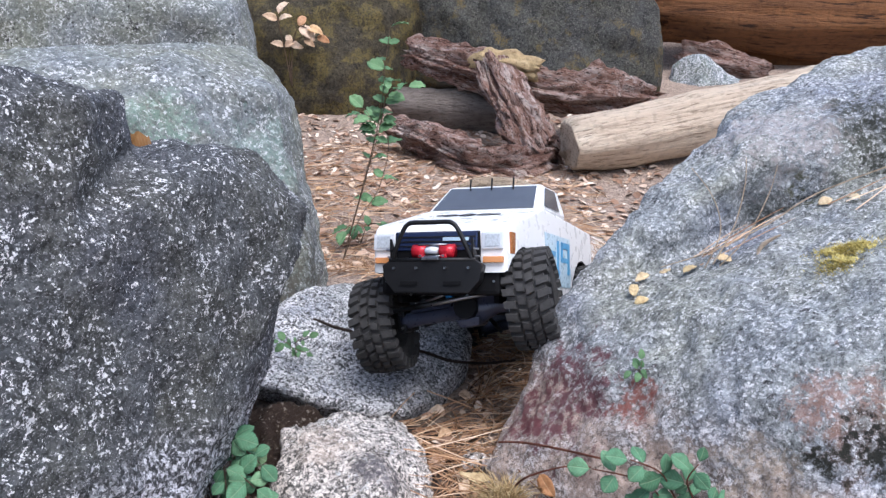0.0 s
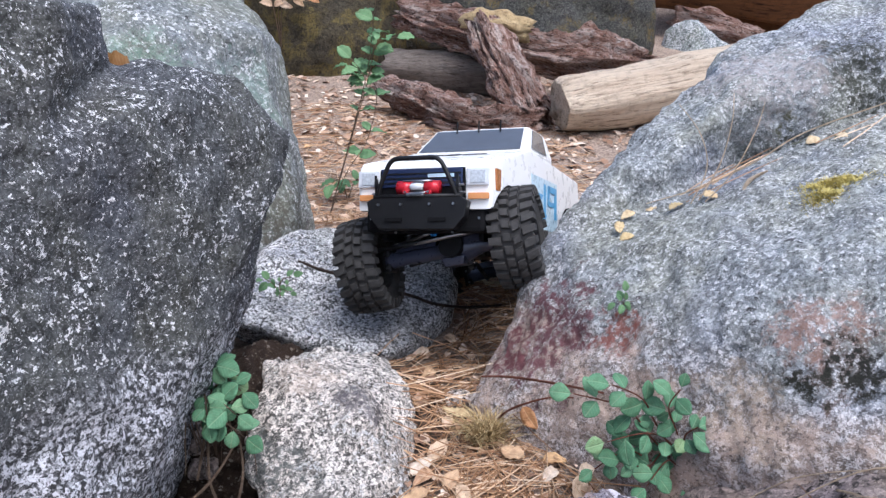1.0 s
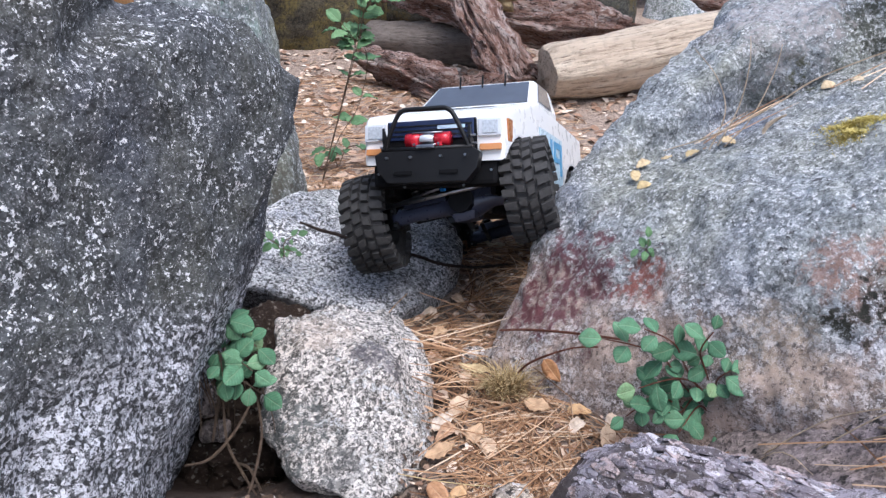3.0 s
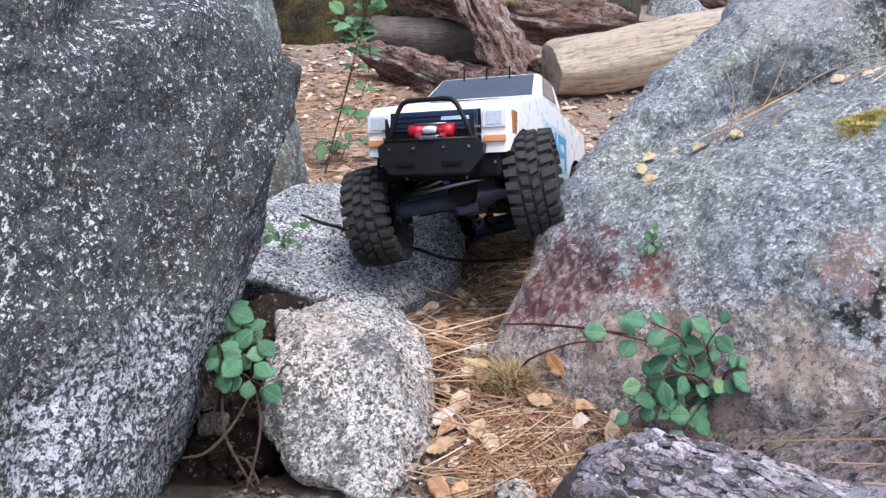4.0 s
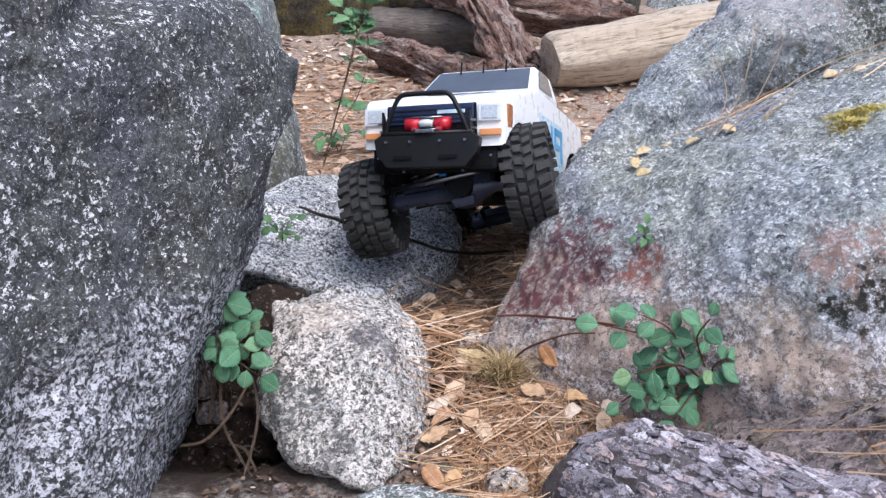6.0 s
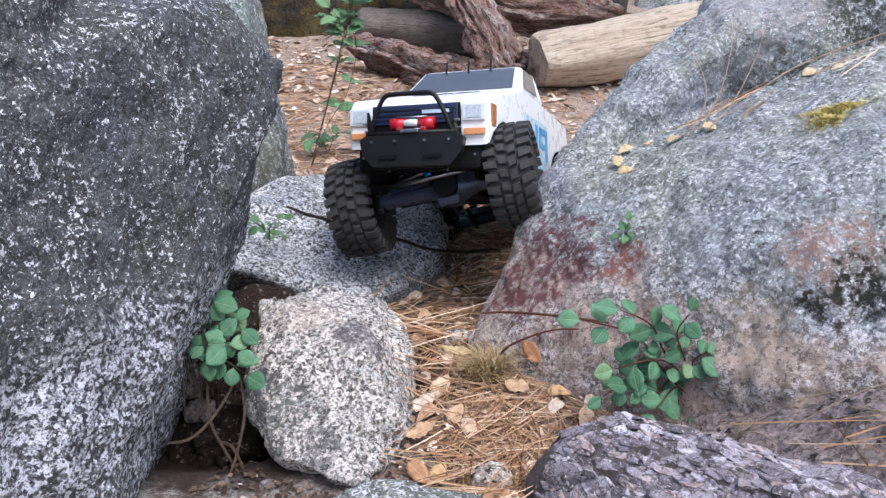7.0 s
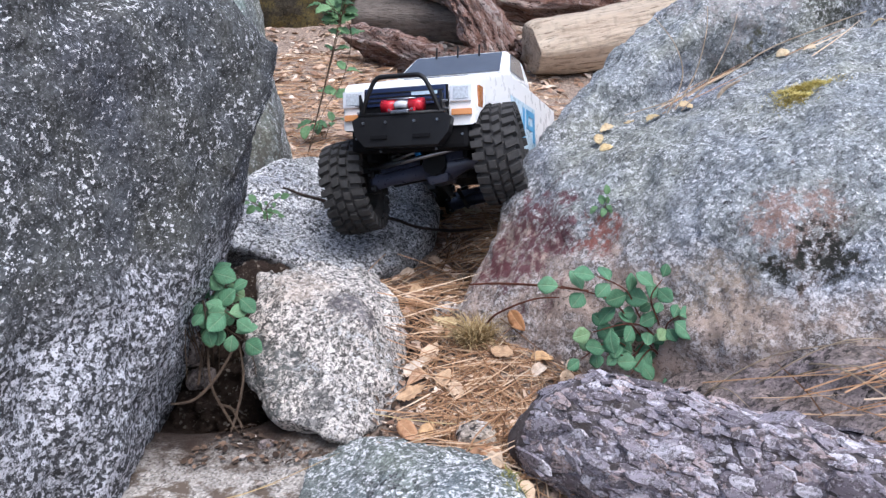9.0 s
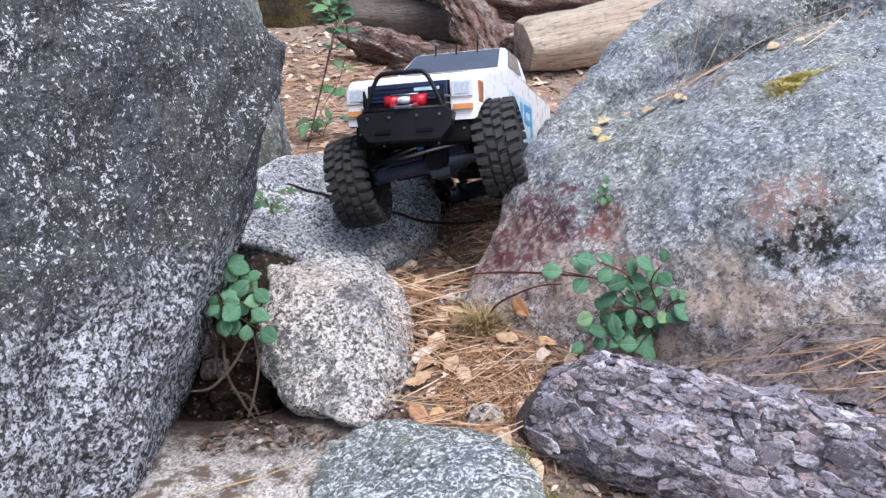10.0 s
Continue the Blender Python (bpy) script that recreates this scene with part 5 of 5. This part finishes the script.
plant("shrub", (-.258, .955, .03), [
    [(-.25, .90, .120), (-.243, .87, .150), (-.236, .85, .128)], [(-.245, .91, .13), (-.225, .89, .160), (-.203, .87, .155)], [(-.25, .90, .11), (-.225, .865, .122), (-.196, .845, .112)],
    [(-.25, .92, .13), (-.245, .90, .165), (-.235, .885, .180)], [(-.25, .90, .125), (-.228, .87, .142), (-.205, .85, .136)]],
    round_leaf, "small green seedling with round leaflets in a rock crevice", w_root, .95, 4, 4)
plant("seedling", (-.245, 2.02, .10), [
    [(-.225, 2.06, .18), (-.185, 2.10, .32), (-.145, 2.12, .46), (-.142, 2.12, .58)], [(-.205, 2.05, .20), (-.155, 2.08, .28), (-.135, 2.10, .40), (-.20, 2.1, .455)],
    [(-.16, 2.1, .40), (-.135, 2.1, .50), (-.085, 2.09, .52)], [(-.16, 2.1, .42), (-.14, 2.1, .56), (-.125, 2.1, .66)], [(-.175, 2.1, .36), (-.16, 2.08, .42), (-.19, 2.06, .47)]],
    small_green, "slender green seedling with sparse leaves growing from soil", w_root, 1.05, 4, 5, .0011, "plant", (0, -.5, .85))
plant("seedling", (-.22, 2.20, .10), [[(-.20, 2.2, .15), (-.17, 2.18, .165), (-.13, 2.17, .155)], [(-.23, 2.18, .15), (-.24, 2.15, .165), (-.25, 2.12, .16)]],
      small_green, "small pale green seedling near the flat rock", w_root, 1.0, 2, 6, .0015, "plant", (0, -.4, .9))
plant("sprig", (.25, 1.84, .07), [[(.245, 1.82, .11), (.235, 1.81, .135)], [(.26, 1.82, .10), (.28, 1.81, .125)], [(.25, 1.83, .09), (.215, 1.81, .105)]],
      small_green, "dark green sprig beside the flat rock", w_root, .5, 4, 7, .001, "plant")
plant("sprig", (.233, .958, .228), [[(.232, .950, .234), (.222, .942, .238)], [(.235, .950, .234), (.246, .944, .238)], [(.233, .952, .236), (.233, .946, .246)]],
      small_green, "tiny clover sprig growing on the boulder", w_root, .32, 1, 8, .0006, "plant")
plant("sprig", (-.225, 1.24, .145), [[(-.22, 1.22, .175), (-.20, 1.20, .19)], [(-.23, 1.22, .17), (-.24, 1.20, .185)], [(-.225, 1.22, .165), (-.205, 1.20, .165)]],
      small_green, "little green sprig in the crack beside the rock", w_root, .35, 2, 9, .0008, "plant")

dead_shapes = [leaf_mesh("dead_leaf", L, W, tan_leaf, .5, .5, 1.3, .05, .2, 60 + i) for i, (L, W) in enumerate(((.10, .055), (.085, .05), (.075, .04)))]
plant("dead_sprig", (-.66, 3.80, .45), [[(-.65, 3.78, .60), (-.62, 3.76, .70), (-.58, 3.75, .70)], [(-.68, 3.78, .60), (-.70, 3.76, .72), (-.70, 3.75, .76)], [(-.66, 3.78, .62), (-.60, 3.76, .66), (-.54, 3.75, .66)]],
      dead_shapes, "dried cream leaves on a dead sprig by the mossy boulder", w_root, .8, 2, 10, .003, "plant")

# ---- twigs, roots and stems ----
limb("twig", [(x, y, drop(x, y)[0].z + .002) for x, y in ((-.211, 1.328), (-.18, 1.325), (-.146, 1.322), (-.11, 1.315), (-.075, 1.312), (-.03, 1.318), (.012, 1.324))] + [(.07, 1.345, .094), (.122, 1.36, .094)], [.0022, .0026, .0028, .003, .003, .0028, .0027, .0025, .002], w_twig, "dark thin twig lying across the rounded rock", "twig", 8, 8, .25, 60, 3)
limb("twig", [(.070, 1.000, .118), (.105, .985, .124), (.150, .93, .140), (.20, .88, .150)], [.0012, .0016, .0016, .0012], w_red, "thin red stem leaning on the boulder", "twig", 6, 6, .1, 60, 4)
limb("twig", [(.085, .98, .06), (.10, .95, .095), (.14, .92, .125), (.17, .90, .135)], [.001, .0014, .0012, .001], w_red, "thin red stem rising from needles", "twig", 6, 6, .1, 60, 5)
for pts, lab in (([(-.262, .775, .070), (-.245, .80, .062), (-.225, .83, .075), (-.205, .86, .105)], "bare root curving under the boulder"), ([(-.205, .86, .105), (-.196, .83, .075), (-.200, .80, .045), (-.205, .785, .03)], "frayed root hanging from soil"),
                 ([(-.24, .86, .10), (-.235, .84, .06), (-.215, .82, .03), (-.20, .80, .02)], "thin root in the dark crevice"), ([(-.245, .90, .13), (-.25, .88, .09), (-.255, .86, .05)], "dark stem in the crevice"), ([(-.23, .84, .035), (-.21, .82, .04), (-.195, .80, .025)], "stubby broken root end in soil")):
    limb("root", pts, [.0013, .0018, .0016, .0009][:len(pts)], w_root, lab, "root", 6, 6, .3, 80, len(pts))
fray = random.Random(77)
for k in range(10):
    x, y = fray.uniform(-.285, -.185), fray.uniform(.86, .95)
    fall = fray.uniform(.04, .10)
    a, b = fray.uniform(-.03, .03), fray.uniform(-.045, .0)
    limb("root", [(x, y, .118), (x + a * .3, y + b * .4, .118 - fall * .35), (x + a * .8, y + b * .7, .118 - fall * .7), (x + a, y + b, .118 - fall)], [fray.uniform(.0006, .0016), .0009, .0007, .0004], w_root, "thin frayed root hanging in the crevice", "root", 5, 5, .3, 80, k)
for pts in ([(.335, 1.06, .33), (.355, 1.07, .375), (.352, 1.10, .415), (.33, 1.13, .45)], [(.345, 1.06, .335), (.375, 1.08, .38), (.392, 1.10, .43), (.398, 1.12, .465)], [(.35, 1.05, .335), (.385, 1.06, .37), (.42, 1.09, .42), (.436, 1.11, .455)]):
    limb("dry_stem", pts, [.0010, .0009, .0008, .0005], w_stick, "thin dry grass stem rising from the boulder's ledge", "grass", 5, 6, 0, 10, 0)
limb("twig", [(.285, 1.085, .325), (.36, 1.10, .345), (.44, 1.13, .375), (.52, 1.17, .41), (.66, 1.2, .455)], [.0006, .0009, .0011, .0011, .001], w_stick, "dry twig lying along the boulder's ledge", "twig", 6, 6, .1, 60, 6)
for ends in (((.262, .775), (.300, .725), (.322, .690)), ((.372, .700), (.400, .650), (.432, .585)), ((.385, .705), (.392, .660), (.415, .600)), ((.335, .715), (.41, .690), (.50, .655)),
             ((.45, .650), (.468, .610), (.492, .560)), ((.43, .665), (.455, .625), (.470, .575)), ((.30, .745), (.36, .735), (.43, .700)), ((.47, .64), (.49, .60), (.50, .55))):
    pts = [(x, y, drop(x, y)[0].z + lift) for (x, y), lift in zip(ends, (.003, .016, .006))]
    limb("grass_blade", pts, [.0016, .0014, .0006], w_stick, "dry grass blade lying over the ledge", "grass", 5, 6, 0, 10, 0, None, .4)


def tuft(name, base, count, height, spread, mat, label, seed, droop=.5, cling=False, bend_out=None):
    """A clump of thin drooping blades."""
    r = random.Random(seed)
    verts, faces = [], []
    for _ in range(count):
        a = r.uniform(0, TAU)
        d = Vector((math.cos(a), math.sin(a), 0))
        s = Vector((-d.y, d.x, 0))
        p0 = Vector(base) + Vector((r.gauss(0, .25), r.gauss(0, .25), 0)) * spread
        if cling:
            p0.z = drop(p0.x, p0.y)[0].z - .001
        h, reach, w = height * r.uniform(.5, 1.1), (bend_out or spread) * r.uniform(.3, 1.6), r.uniform(.0005, .0011)
        b = len(verts)
        for i in range(5):
            u = i / 4
            p = p0 + d * reach * u ** 1.4 + Vector((0, 0, h * (u - droop * u * u * 1.3)))
            k = w * (1 - .7 * u)
            verts += [p + s * k, p - s * k, p + d * k]
        for i in range(4):
            q = b + 3 * i
            for k in range(3):
                faces.append((q + k, q + (k + 1) % 3, q + 3 + (k + 1) % 3, q + 3 + k))
    me = bpy.data.meshes.new(name)
    me.from_pydata(verts, [], faces)
    me.materials.append(mat)
    return tagged(new(name, me), label, "grass", "", "stuff")


tuft("grass_tuft", (.075, .945, .05), 420, .075, .034, straw_mat, "dry straw coloured grass tuft in the gully", 1, .38)
tuft("grass_tuft", (-.20, 2.0, .09), 150, .06, .07, needle_mat, "dry brown grass and needles round a seedling", 2)
tuft("moss_patch", (.485, 1.0, .372), 1500, .006, .060, moss_mat, "yellow green moss patch on the boulder", 3, .2, True, .006)
tuft("moss_patch", (.455, .955, .356), 700, .005, .045, moss_mat, "yellow green moss patch on the boulder", 4, .2, True, .006)

tuft("moss_patch", (.105, .640, .05), 900, .006, .050, green_moss, "green moss between the slab and the log", 5, .2, True, .006)
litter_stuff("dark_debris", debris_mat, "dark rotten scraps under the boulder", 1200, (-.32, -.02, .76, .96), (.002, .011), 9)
litter_stuff("gravel", grit_mat, "small pale stones and grit", 260, (-.2, .26, .60, 1.12), (.003, .010), 7)

# ---- bark flakes, last ----
bark_plates(front_log)
